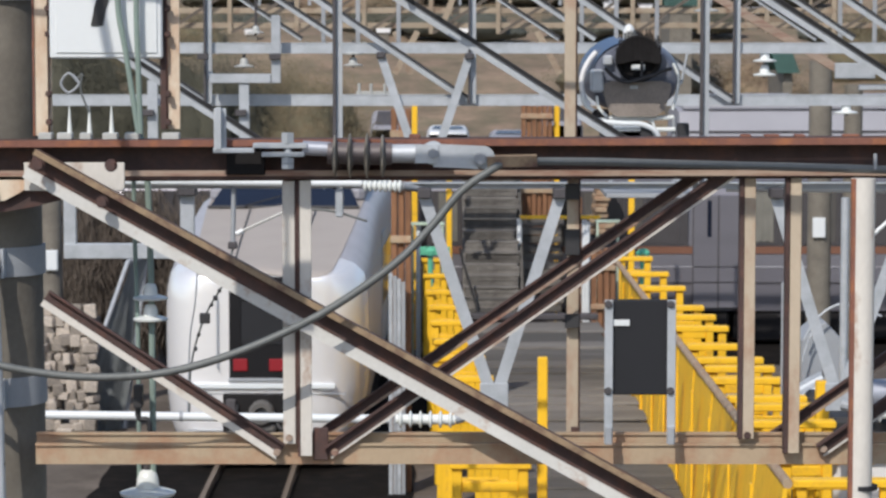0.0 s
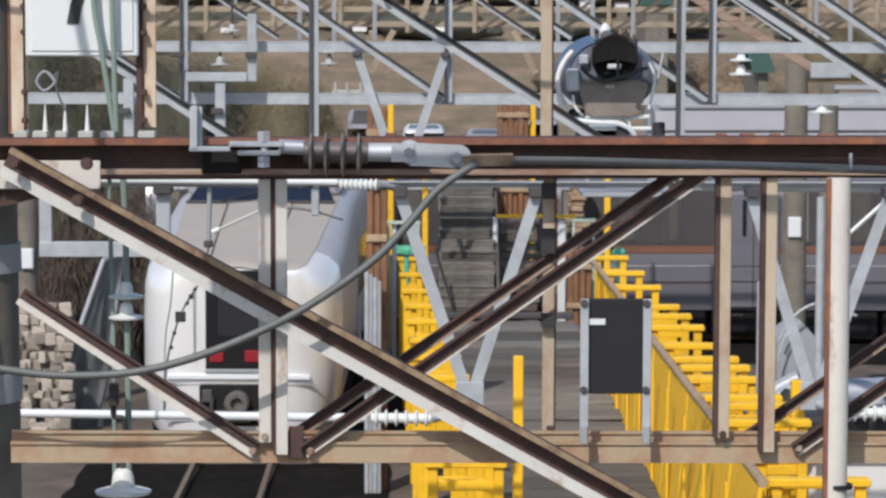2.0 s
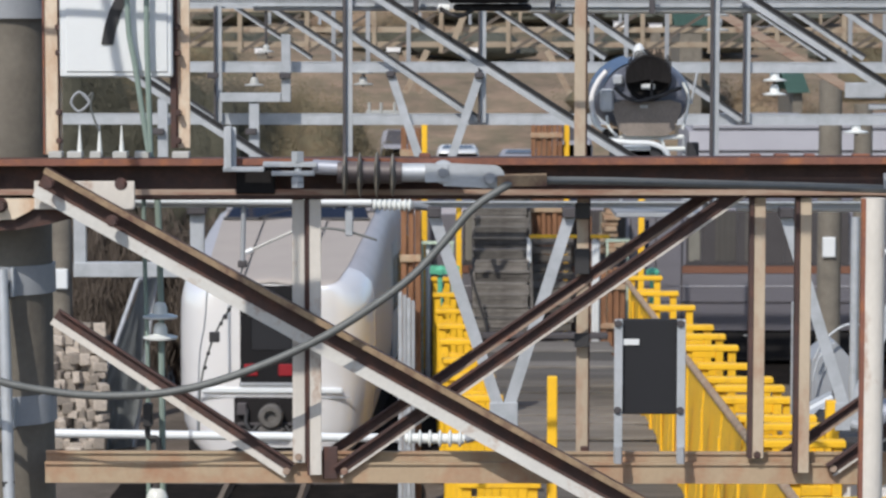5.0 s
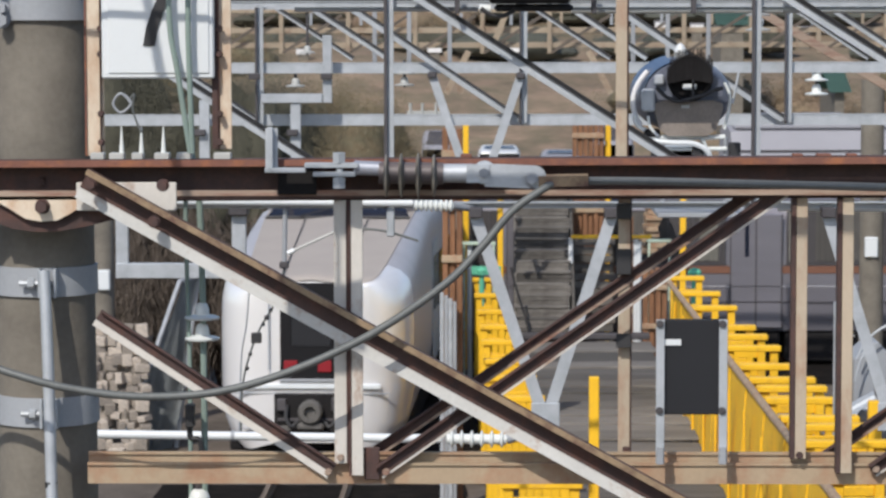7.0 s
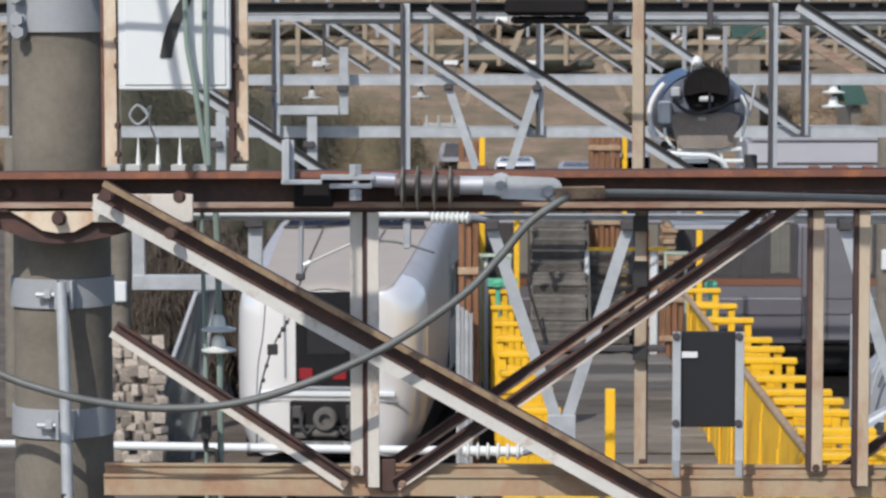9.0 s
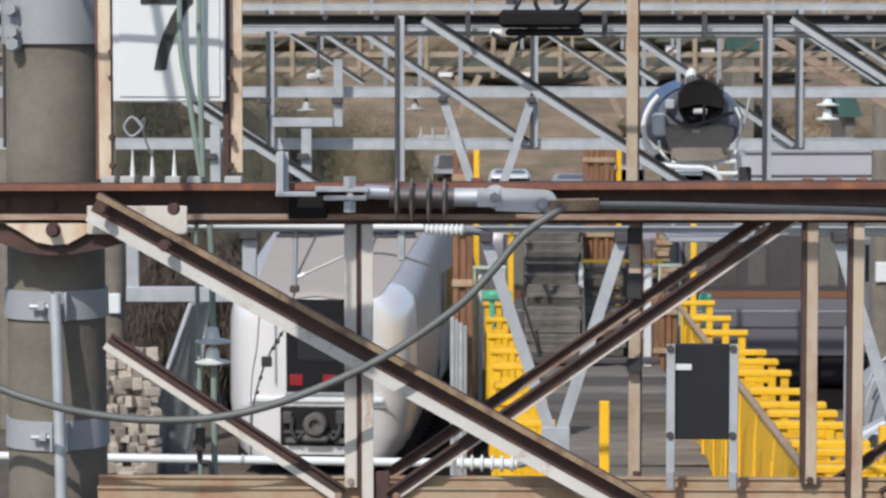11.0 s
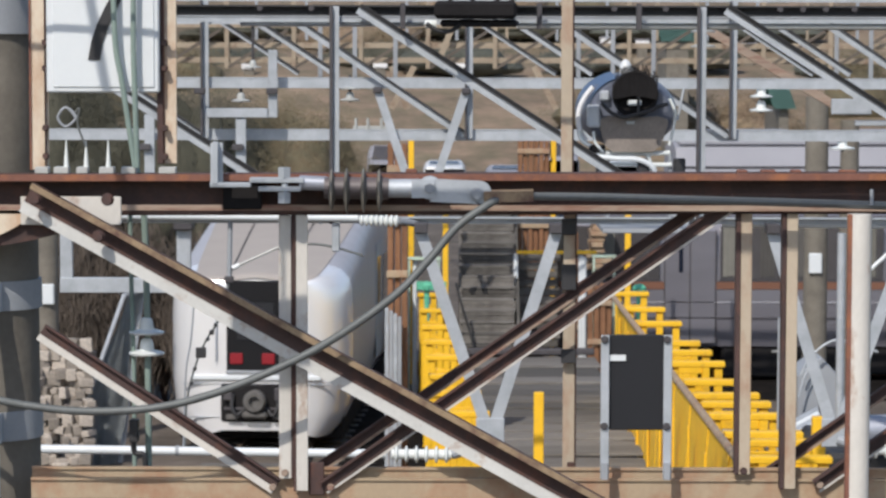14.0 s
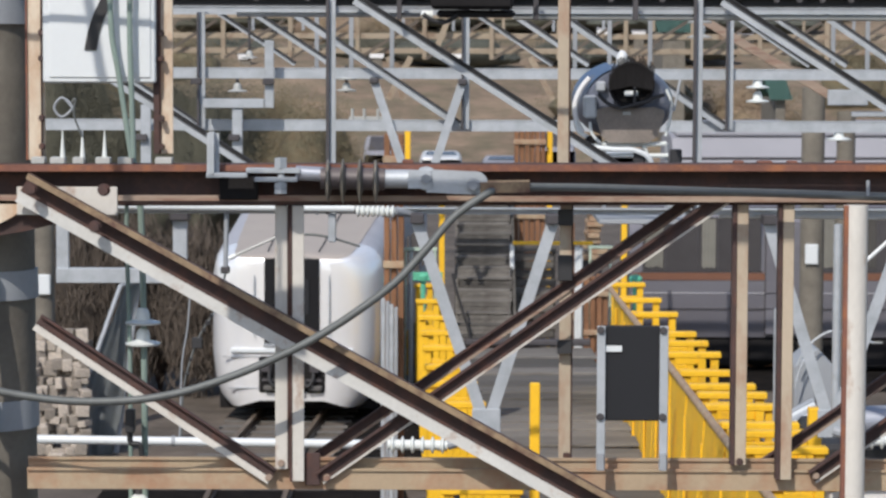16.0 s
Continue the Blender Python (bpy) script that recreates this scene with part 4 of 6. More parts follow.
# ---- steady arm and its fittings over the first track ----
steady = thing("steady_arm", (-1.183, 15.950, 5.537), "grey drop tube with a white steady arm over the track", "steady arm")
part("drop_tube", rd((-1.183, 15.950, 5.549), (-1.191, 15.950, 5.196), 0.014, 10), GALV_DULL, steady, smooth=True)
part("arm", rd((-1.152, 15.950, 5.290), (-0.892, 15.950, 5.408), 0.008, 8), OLDPORC, steady, "white slanting arm")
part("arm_end", rd((-1.172, 15.950, 5.280), (-1.133, 15.950, 5.299), 0.014, 8), WHITE, steady)
part("registration_wire", tube([(-0.892, 15.950, 5.408), (-0.716, 15.950, 5.418), (-0.589, 15.950, 5.399), (-0.429, 15.950, 5.351)], 0.007), CABLE, steady)
part("small_insulator", bx((-0.608, 15.92, 5.376), (-0.564, 15.98, 5.537), 0.006), GALV, steady)
part("black_knuckle", bx((-1.217, 15.92, 5.196), (-1.166, 15.98, 5.235), 0.006), DARKSTEEL, steady)
beaded = thing("beaded_pull_wire", (-1.340, 15.900, 4.815), "thin pull wire with black clips hanging from the arm", "wire")
part("strand", tube([(-1.191, 15.950, 5.196), (-1.240, 15.900, 5.008), (-1.324, 15.900, 4.864), (-1.383, 15.900, 4.719), (-1.429, 15.900, 4.525), (-1.441, 15.900, 4.251)], 0.006), CABLE, beaded)
part("stay", tube([(-1.386, 15.900, 5.105), (-1.404, 15.900, 4.880), (-1.434, 15.900, 4.687), (-1.450, 15.900, 4.251)], 0.005), GALV_DULL, beaded)
for px, py, w in ((396, 500, 4), (388, 514, 3), (381, 527, 4), (374, 539, 3), (362, 563, 9), (351, 592, 3), (345, 618, 3)):
    part("clip", bx((-2.503 + (px - w) * 0.003190, 15.88, 6.600 - (py + w) * 0.003190), (-2.503 + (px + w) * 0.003190, 15.92, 6.600 - (py - w) * 0.003190), 0.003), BLACK, beaded)

# ---- square galvanised frame ----
frame_bracket = thing("square_bracket", (-2.265, 20.000, 4.840), "square galvanised hanging bracket with black clamps", "bracket")
part("upright", bx((-2.690, 19.97, 4.776), (-2.602, 20.03, 5.303), 0.004), GALV, frame_bracket)
part("crossbar", bx((-2.690, 19.95, 4.771), (-1.815, 20.04, 4.876), 0.004), GALV, frame_bracket)
part("upright", bx((-1.863, 19.97, 4.880), (-1.763, 20.03, 5.242), 0.004), GALV, frame_bracket)
part("hanger_clamp", bx((-1.879, 19.9, 5.218), (-1.743, 20.05, 5.291), 0.01), DARKSTEEL, frame_bracket)
part("beam", bx((-5.2, 19.95, 5.291), (-1.703, 20.05, 5.331), 0.004), GALV, frame_bracket)

# ---- third gantry, two pale chords ----
third = thing("pale_gantry", (0, 24, 0), "pale galvanised lattice gantry farther down the yard", "gantry")
S = 0.004814
X0, Z0 = -3.778, 6.600
for y0, y1, yy in ((94, 75, 24.0), (186, 166, 24.0), (-18, -34, 24.0), (-60, -72, 24.6)):
    part("chord", angle((X0 - 420 * S, yy, Z0 - y0 * S), (X0 + 2000 * S, yy, Z0 - y0 * S), (y0 - y1) * S, 0.014, 0.01), GALV, third)
# here too the galvanised bars' shaded legs get a dark colour
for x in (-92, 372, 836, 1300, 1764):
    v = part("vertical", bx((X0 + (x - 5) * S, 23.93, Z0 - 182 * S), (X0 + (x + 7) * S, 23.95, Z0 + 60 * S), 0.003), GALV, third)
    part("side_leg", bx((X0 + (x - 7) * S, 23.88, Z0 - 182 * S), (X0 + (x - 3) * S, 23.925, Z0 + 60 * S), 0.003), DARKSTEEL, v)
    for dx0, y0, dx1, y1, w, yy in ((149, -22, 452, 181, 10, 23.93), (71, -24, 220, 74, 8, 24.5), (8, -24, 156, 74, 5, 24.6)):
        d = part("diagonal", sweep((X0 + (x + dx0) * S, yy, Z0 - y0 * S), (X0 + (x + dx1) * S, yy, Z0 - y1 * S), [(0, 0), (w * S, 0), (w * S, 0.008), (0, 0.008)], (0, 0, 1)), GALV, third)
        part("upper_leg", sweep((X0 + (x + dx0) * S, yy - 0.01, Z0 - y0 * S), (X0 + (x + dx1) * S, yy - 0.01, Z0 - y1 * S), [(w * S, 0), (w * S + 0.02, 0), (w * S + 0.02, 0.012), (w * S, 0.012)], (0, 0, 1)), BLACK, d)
    for dx in (260, 333, 198):
        part("strut", bx((X0 + (x + dx - 4) * S, 24.5, Z0 - 78 * S), (X0 + (x + dx + 4) * S, 24.51, Z0 + 30 * S), 0.003), GALV_DULL, third)
for a, b, c, d in ((676, 96, 728, 250), (831, 98, 780, 250)):
    part("hanger", flat((X0 + a * S, 23.85, Z0 - b * S), (X0 + c * S, 23.85, Z0 - d * S), 0.07, 0.01, (1, 0, 0)), GALV, third)
    part("hanger_clamp", bx((X0 + (a - 8) * S, 23.8, Z0 - (b + 6) * S), (X0 + (a + 8) * S, 23.97, Z0 - (b - 5) * S), 0.01), DARKSTEEL, third)
part("bracket_plate", bx((X0 + 485 * S, 23.8, Z0 - 145 * S), (X0 + 501 * S, 23.82, Z0 - 27 * S), 0.004), GALV, third)
part("bracket_arm", bx((X0 + 377 * S, 23.78, Z0 - 145 * S), (X0 + 484 * S, 23.86, Z0 - 129 * S), 0.004), GALV, third)
part("bracket_post", bx((X0 + 428 * S, 23.8, Z0 - 250 * S), (X0 + 446 * S, 23.84, Z0 - 146 * S), 0.004), GALV, third)
for x, y in ((492, 98), (432, 196), (366, 98), (270, 196)):
    part("black_clamp", bx((X0 + (x - 10) * S, 23.75, Z0 - (y + 6) * S), (X0 + (x + 10) * S, 23.79, Z0 - (y - 5) * S), 0.006), DARKSTEEL, third)
part("bracket_post", bx((X0 + 268 * S, 23.8, Z0 - 250 * S), (X0 + 286 * S, 23.84, Z0 - 140 * S), 0.004), GALV, third)
for x, r, top in ((5.875, 0.185, 5.655), (6.387, 0.15, 5.287), (-6.122, 0.17, 3.702)):
    p = thing("yard_pole", (x, 44, 0), "grey concrete yard pole behind the galvanised gantry", "pole", "yard poles")
    part("shaft", rd((x, 44, 0), (x, 44, top), r * 1.06, 24, r * 0.96), CONCRETE, p, smooth=True)
part("cross_arm", sweep((2.395, 25.800, 6.631), (3.689, 25.800, 5.871), [(0, 0), (0.075, 0), (0.075, 0.08), (0, 0.08)], (0, 0, 1)), LIP, third, "weathered tan timber arm")
part("bracket_plate", bx((3.548, 25.600, 5.887), (3.911, 25.65, 6.030), 0.006), GALV, third)
part("bracket_arm", bx((3.764, 25.600, 5.785), (6.199, 25.65, 5.836), 0.006), GALV, third)
insulator((2.732, 24.040, 5.940), 0.85, 2, "pair of white porcelain bells on the far gantry")
insulator((3.427, 24.040, 5.618), 0.9, 1, "white porcelain bell beside the grey pole")
insulator((-1.689, 24.040, 6.017), 0.7, 1, "grimy white porcelain bell on the far gantry", OLDPORC)
insulator((-1.587, 24.040, 6.304), 0.6, 1, "grimy white porcelain bell on the far gantry", OLDPORC, 0.4)
insulator((-0.763, 24.040, 6.026), 0.7, 2, "grimy white porcelain bells on the far gantry", OLDPORC)
insulator((2.233, 24.040, 6.481), 0.9, 2, "grimy white porcelain bells on the far gantry", OLDPORC)
rail_ins = thing("pin_insulators_bar", (-0.620, 24.040, 5.835), "short bar with three small white pins", "insulator")
for x in (637, 658, 682):
    part("pin", rd((-3.784 + x * 0.004822, 24.04, 5.796), (-3.784 + x * 0.004822, 24.04, 5.892), 0.013, 8), OLDPORC, rail_ins)
part("bar", bx((-0.740, 24.040, 5.796), (-0.454, 24.09, 5.825), 0.004), OLDPORC, rail_ins)
for x, y in ((-6.094, 460), (5.848, 402)):
    s = thing("white_tag", (x, 43.78, 3), "small white enamel tag on a concrete pole", "tag", "white tags")
    part("plate", bx((x - 0.1, 43.76, 6.600 - (y + 18) * 0.008786), (x + 0.1, 43.86, 6.600 - (y - 18) * 0.008786), 0.015), WHITE, s)

# ---- tan gantry in the distance ----
far = thing("tan_gantry", (0, 48, 0), "rusty tan lattice gantry in the distance", "gantry")
S4, X4, Z4 = 0.009629, -7.556, 6.600
for y0, y1 in ((24, 14), (50, 40), (-12, -22)):
    part("chord", bx((X4 - 500 * S4, 48, Z4 - y0 * S4), (X4 + 2100 * S4, 48.08, Z4 - y1 * S4), 0.006), FARTAN, far)
for k in range(20):
    x = -420 + k * 118
    part("strut", bx((X4 + x * S4, 47.95, Z4 - 60 * S4), (X4 + (x + 8) * S4, 47.99, Z4 + 90 * S4), 0.006), FARTAN, far)
    s = 1
    part("lattice", flat((X4 + (x + 59 - s * 52) * S4, 47.9, Z4 - 58 * S4), (X4 + (x + 59 + s * 52) * S4, 47.9, Z4 + 8 * S4), 0.05, 0.02), LATTICE, far)
for a, b, c, d in ((805, -10, 785, 40), (500 + 240, 55, 700, 130), (950, 55, 990, 130), (700, 55, 728, 130)):
    part("hanger", flat((X4 + a * S4, 47.85, Z4 - b * S4), (X4 + c * S4, 47.85, Z4 - d * S4), 0.1, 0.02, (1, 0, 0)), FARTAN, far)
farther = thing("tan_gantry", (0, 75, 0), "second rusty tan lattice gantry in the far distance", "gantry")
S7, X7, Z7 = 0.015045, -11.806, 6.600
for y0 in (-40, -75, -105):
    part("chord", bx((X7 - 500 * S7, 75, Z7 - (y0 + 7) * S7), (X7 + 2100 * S7, 75.1, Z7 - y0 * S7), 0.006), FARTAN, farther)
for k in range(26):
    x = -420 + k * 88
    part("strut", bx((X7 + x * S7, 74.9, Z7 - 10 * S7), (X7 + (x + 5) * S7, 74.95, Z7 + 110 * S7), 0.006), GALV_DULL if k % 3 else FARTAN, farther)
for x, y in ((-8.5, 48.2), (9.6, 48.2), (-12.5, 75.2), (14.5, 75.2), (-6.5, 24.2), (6.9, 24.2), (-5.2, 20.2)):
    p = thing("gantry_pole", (x, y, 0), "concrete pole carrying a distant gantry", "pole", "gantry poles")
    part("shaft", rd((x, y, 0), (x, y, 8.4), 0.2, 20, 0.17), CONCRETE, p, smooth=True)

# ---- blue and white lamp housing on its frame ----
Q = 0.26
housing = thing("lamp_housing", (1.131, 16.700, 5.517), "blue and white round lamp housing with black bristled mouth", "lamp housing")
C = Vector((1.127, 16.700, 6.168))
U = 0.003350


def oval(y, rx, rz, cz, n=32):
    return [(C.x + rx * math.cos(6.2832 * k / n), C.y + y * Q, C.z + cz + rz * math.sin(6.2832 * k / n)) for k in range(n + 1)]


part("shell", loft([(0.0, 66 * U, 58 * U, -6 * U), (0.1, 76 * U, 62 * U, -7 * U), (0.7, 86 * U, 66 * U, -7 * U), (1.8, 90 * U, 68 * U, -6 * U), (2.8, 82 * U, 60 * U, -6 * U), (3.2, 40 * U, 38 * U, -6 * U)], oval), STEELBLUE, housing, "blue-grey gloss shell", smooth=True)
bm = bmesh.new()
for k in range(10):
    a0, a1 = math.radians(108 + k * 8), math.radians(108 + (k + 1) * 8)
    q = []
    for a, y in ((a0, 0.03), (a1, 0.03), (a1, 1.7), (a0, 1.7)):
        s = 74 if y < 1 else 92
        q.append(bm.verts.new((C.x + s * U * math.cos(a), C.y + y * Q, C.z + (-6 if y < 1 else -5) * U + (s - (11 if y < 1 else 20)) * U * math.sin(a))))
    bm.faces.new(q)
part("blue_panel", bm, DEEPBLUE, housing, "dark blue side panel", smooth=True)
part("white_rim", tube([(C.x + a * U, C.y + 0.02, C.z + b * U) for a, b in ((-66, 38), (-79, 22), (-89, 2), (-92, -18), (-88, -40), (-78, -58))], 0.016, 10), CARWHITE, housing, "bright white rim", smooth=True)
part("side_lamp", bx((C.x - 77 * U, C.y - 0.06, C.z - 33 * U), (C.x - 54 * U, C.y + 0.05, C.z + 7 * U), 0.012), GALV, housing, "pale grey side box")
part("blue_box", bx((C.x - 55 * U, C.y - 0.05, C.z + 14 * U), (C.x - 38 * U, C.y + 0.05, C.z + 32 * U), 0.01), GALV, housing)
part("mouth", lathe((C.x + 6 * U, C.y - 0.02, C.z + 26 * U), (0, -1, 0), [(-0.03, 28 * U), (-0.03, 35 * U), (0.07, 41 * U), (0.075, 38 * U), (0.0, 32 * U)], 32), UNDER, housing, "black ring mouth", smooth=True)
# shallow disc, its black standing for the dark inside of the mouth
part("throat", rd((C.x + 6 * U, C.y + 0.0, C.z + 26 * U), (C.x + 6 * U, C.y - 0.03, C.z + 26 * U), 38 * U, 32), UNDER, housing)
part("hub", bx((C.x - 6 * U, C.y - 0.07, C.z + 6 * U), (C.x + 18 * U, C.y - 0.035, C.z + 16 * U), 0.006), WHITE, housing)
for k in range(34):
    dx = -37 + k * 2.25
    zt = math.sqrt(max(0, 42 ** 2 - (dx - 2) ** 2))
    top = zt + random.uniform(0, 13)
    part("bristle", rd((C.x + (6 + dx) * U, C.y - 0.085, C.z + (24 - abs(dx) * 0.2) * U), (C.x + (6 + dx * 1.06) * U, C.y - 0.09, C.z + (26 + top) * U), 0.006, 5, 0.003), UNDER, housing)
bm = bmesh.new()
pts = [(-54, -18), (-56, -26), (-46, -64), (-32, -76), (38, -76), (54, -64), (66, -26), (64, -18), (48, -13), (30, -14), (6, -16), (-18, -14), (-36, -13)]
ring0 = [bm.verts.new((C.x + a * U, C.y - 0.045, C.z + b * U)) for a, b in pts]
ring1 = [bm.verts.new((C.x + a * U, C.y + 0.02, C.z + b * U)) for a, b in pts]
bm.faces.new(ring0), bm.faces.new(ring1)
for k in range(len(pts)):
    bm.faces.new((ring0[k], ring0[k - 1], ring1[k - 1], ring1[k]))
part("front_plate", bm, mat("grimy_grey_plate", (0.25, 0.215, 0.19), 0.7, 0, 0.3, 5, 0.2), housing, "grimy grey front plate")
for pts in ([(0.888, 16.700, 5.928), (0.955, 16.700, 5.908), (1.155, 16.700, 5.901), (1.362, 16.700, 5.908)], [(0.972, 16.700, 5.785), (0.982, 16.700, 5.895), (1.089, 16.700, 5.915), (1.222, 16.700, 5.895), (1.250, 16.700, 5.785)], [(0.821, 16.700, 6.035), (0.855, 16.700, 5.968), (0.962, 16.700, 5.918)]):
    part("frame_tube", tube(pts, 0.014, 8), PORCELAIN, housing, smooth=True)
for x in (1082, 1192):
    part("leg", rd((-2.629 + x * U, 16.7, 5.500), (-2.629 + x * U, 16.7, 5.908), 0.012, 8), GALV_DULL, housing)
for x in (1071, 1143, 1208):
    part("foot_box", bx((-2.629 + (x - 10) * U, 16.66, 5.775), (-2.629 + (x + 10) * U, 16.74, 5.875), 0.006), BLACK, housing)
part("cross_tube", rd((0.97, 16.68, 5.838), (1.37, 16.68, 5.838), 0.013, 8), PORCELAIN, housing, smooth=True)
part("looped_lead", tube([(0.80, 16.66, 5.93), (0.92, 16.65, 5.89), (1.05, 16.64, 5.875), (1.17, 16.64, 5.87), (1.25, 16.64, 5.83), (1.275, 16.66, 5.76), (1.28, 16.68, 5.6)], 0.016, 8), WHITE, housing, "white looped lead", smooth=True)
# solid block coloured black to read as the dark gap below the shell
part("left_cavity", bx((C.x - 72 * U, C.y - 0.02, C.z - 78 * U), (C.x - 44 * U, C.y + 0.1, C.z - 64 * U), 0.008), UNDER, housing)
part("guard_ring", tube([(C.x + a * U, C.y - 0.1, C.z + b * U) for a, b in ((-53, 10), (-36, -6), (-14, -14), (13, -8), (34, -2), (44, 4), (64, 9))], 0.011, 8), BLACK, housing, smooth=True)
part("centre_strap", bx((C.x + 9 * U, C.y - 0.105, C.z - 10 * U), (C.x + 14 * U, C.y - 0.09, C.z + 22 * U), 0.003), BLACK, housing)
part("maker_plate", bx((C.x - 8 * U, C.y - 0.052, C.z - 27 * U), (C.x + 6 * U, C.y - 0.046, C.z - 21 * U), 0.001), OLDPORC, housing)
for pts in (((68, 18), (78, -12), (68, -64)), ((-66, -40), (-62, -60), (-48, -76))):
    part("side_rail", tube([(C.x + a * U, C.y - 0.03, C.z + b * U) for a, b in pts], 0.009, 8), PORCELAIN, housing, smooth=True)
part("beacon", lathe((1.096, 16.700, 6.374), (0, 0, 1), [(0, 0.034), (0.05, 0.034), (0.075, 0.02), (0.085, 0.005)], 16), WHITE, housing, "white beacon dome", smooth=True)
part("whip", rd((1.404, 16.700, 6.102), (1.440, 16.700, 6.285), 0.008, 6), GALV, housing)

part("base_plate", bx((0.925, 15.98, 5.480), (1.445, 16.78, 5.507), 0.004), GALV_DULL, housing)

# ---- left side: stones, tarpaulin, hedge ----
pile = thing("stone_stack", (-5.700, 42, 0), "heaped stack of pale cut stones", "stone stack")
mesh_stone = [finish(bx((-0.5, -0.5, -0.5), (0.5, 0.5, 0.5), 0.06), "stone", STONE)]
for k in range(126):
    i, j = k % 9, k // 9
    ob = new("stone", mesh_stone[0])
    ob.parent = pile
    ob.matrix_basis = Matrix.Translation((-0.6 + i * 0.13 + random.uniform(-0.06, 0.06) - j * 0.01, random.uniform(-0.15, 0.15) + j * 0.08, 0.1 + j * 0.135 + random.uniform(-0.03, 0.03))) @ pose(0, 0, 0, random.uniform(-8, 8), random.uniform(-8, 8), random.uniform(-25, 25)) @ Matrix.Diagonal((random.uniform(0.1, 0.24), random.uniform(0.15, 0.3), random.uniform(0.08, 0.22), 1))
tarp = thing("tarpaulin_screen", (-4.697, 43, 0), "sagging blue-grey tarpaulin screen on leaning poles", "tarpaulin")
bm = bmesh.new()
grid = []
for i in range(25):
    s = i / 24
    col = []
    for j in range(11):
        h = j / 10
        a = Vector((-5.70, 42.6, 0)).lerp(Vector((-4.95, 43.2, 0)), s)
        b = Vector((-4.80, 43.1, 2.60)).lerp(Vector((-4.60, 43.4, 2.64)), s)
        p = a.lerp(b, h)
        p.y += (0.045 * math.sin(s * 15 + h * 3) + 0.04 * math.sin(s * 6 - h * 7)) * (1.1 - h)
        p.x += 0.04 * math.sin(h * 9 + s * 5)
        col.append(bm.verts.new(p))
    grid.append(col)
for a, b in zip(grid, grid[1:]):
    for j in range(10):
        bm.faces.new((a[j], b[j], b[j + 1], a[j + 1]))
bmesh.ops.solidify(bm, geom=list(bm.faces), thickness=0.02)
part("sheet", bm, TARP, tarp, smooth=True)
part("ridge_pole", rd((-4.82, 43.08, 2.61), (-4.58, 43.42, 2.66), 0.04, 10), GALV_DULL, tarp)
part("edge_rope", rd((-5.72, 42.56, 0), (-4.82, 43.06, 2.62), 0.035, 8), GALV, tarp, "pale edge rope")
part("stake", rd((-4.92, 43.3, 0), (-4.58, 43.46, 2.66), 0.04, 8), GALV_DULL, tarp)


def shrub(x, y, w, h, n, material, label, name="shrub", z=0.0, leaf=0.12, twig=False):
    """Branches from the base and many small leaves in uneven clumps."""
    t = thing(name, (x, y, z), label, name)
    b = bmesh.new()
    tips = []
    for k in range(9):
        a = random.uniform(0, 6.28)
        tip = Vector((x + w * random.uniform(0.1, 0.45) * math.cos(a), y + w * 0.3 * math.sin(a), z + h * random.uniform(0.45, 0.95)))
        rod(b, (x, y, z), tip, 0.03 * h / 2, 5, 0.008)
        tips.append(tip)
    part("branch", b, BROWN, t)
    if not twig:
        b = bmesh.new()
        for c in tips:
            r = bmesh.ops.create_icosphere(b, subdivisions=2, radius=1, matrix=Matrix.Translation((c.x, c.y + w * 0.04, z + (c.z - z) * 0.6)) @ Matrix.Diagonal((w * 0.3, w * 0.22, (c.z - z) * 0.5, 1)))
            for v in r["verts"]:
                v.co += (v.co - c) * 0.35 * noise.noise(v.co * (3 / w))
        part("inner_growth", b, material, t, smooth=True)
    b = bmesh.new()
    for k in range(n):
        c = random.choice(tips) + Vector((random.gauss(0, w * 0.16), random.gauss(0, w * 0.1), random.gauss(-h * 0.08, h * 0.15)))
        c.z = max(c.z, z + 0.05)
        u = Vector((random.gauss(0, 1), random.gauss(0, 1), random.gauss(0, 1))).normalized() * leaf * random.uniform(0.6, 1.4)
        w0 = Vector((-0.3 + random.gauss(0, 0.3), -0.8 + random.gauss(0, 0.3), 0.6 + random.gauss(0, 0.3)))
        if twig:
            u = Vector((random.gauss(0, 0.4), random.gauss(0, 0.4), 1)) * leaf * random.uniform(1.5, 4)
        v = u.cross(w0).normalized() * leaf * (0.16 if twig else 0.5)
        b.faces.new([b.verts.new(c - u), b.verts.new(c + v), b.verts.new(c + u), b.verts.new(c - v)])
    tagged(part("crown", b, material, t), kind="stuff")


for k in range(7):
    shrub(-7.469 + k * 0.5, 50 + (k % 2) * 0.8, 1.1, 2.7 + (k % 3) * 0.12, 9000, TWIG, "dark brown leafless hedge bush behind the stones", "hedge_bush", 0.0, 0.06, True)
for k in range(7):
    shrub(-11.2 + k * 1.25, 84 + (k % 3) * 1.5, 2.6, 5.2 - k * 0.22, 48000, EVERGREEN if k < 5 else LEAF, "dark leafless hedge bush with some dry leaves", "hedge_bush", 0.0, 0.024)
for k in range(15):
    x = -30 + k * 4.4 + random.uniform(-0.8, 0.8)
    y = 128 + random.uniform(0, 60)
    s = max(0, (y - 137) / 180)
    shrub(x * y / 128, y, random.uniform(4, 8), random.uniform(2.0, 4.5), 14000, random.choice((LEAF, BRUSH, BRUSH)), "wild bush of dry brown and dark green leaves on the hillside", "hillside_bush", 26 * s ** 0.9 - 0.8, 0.055)


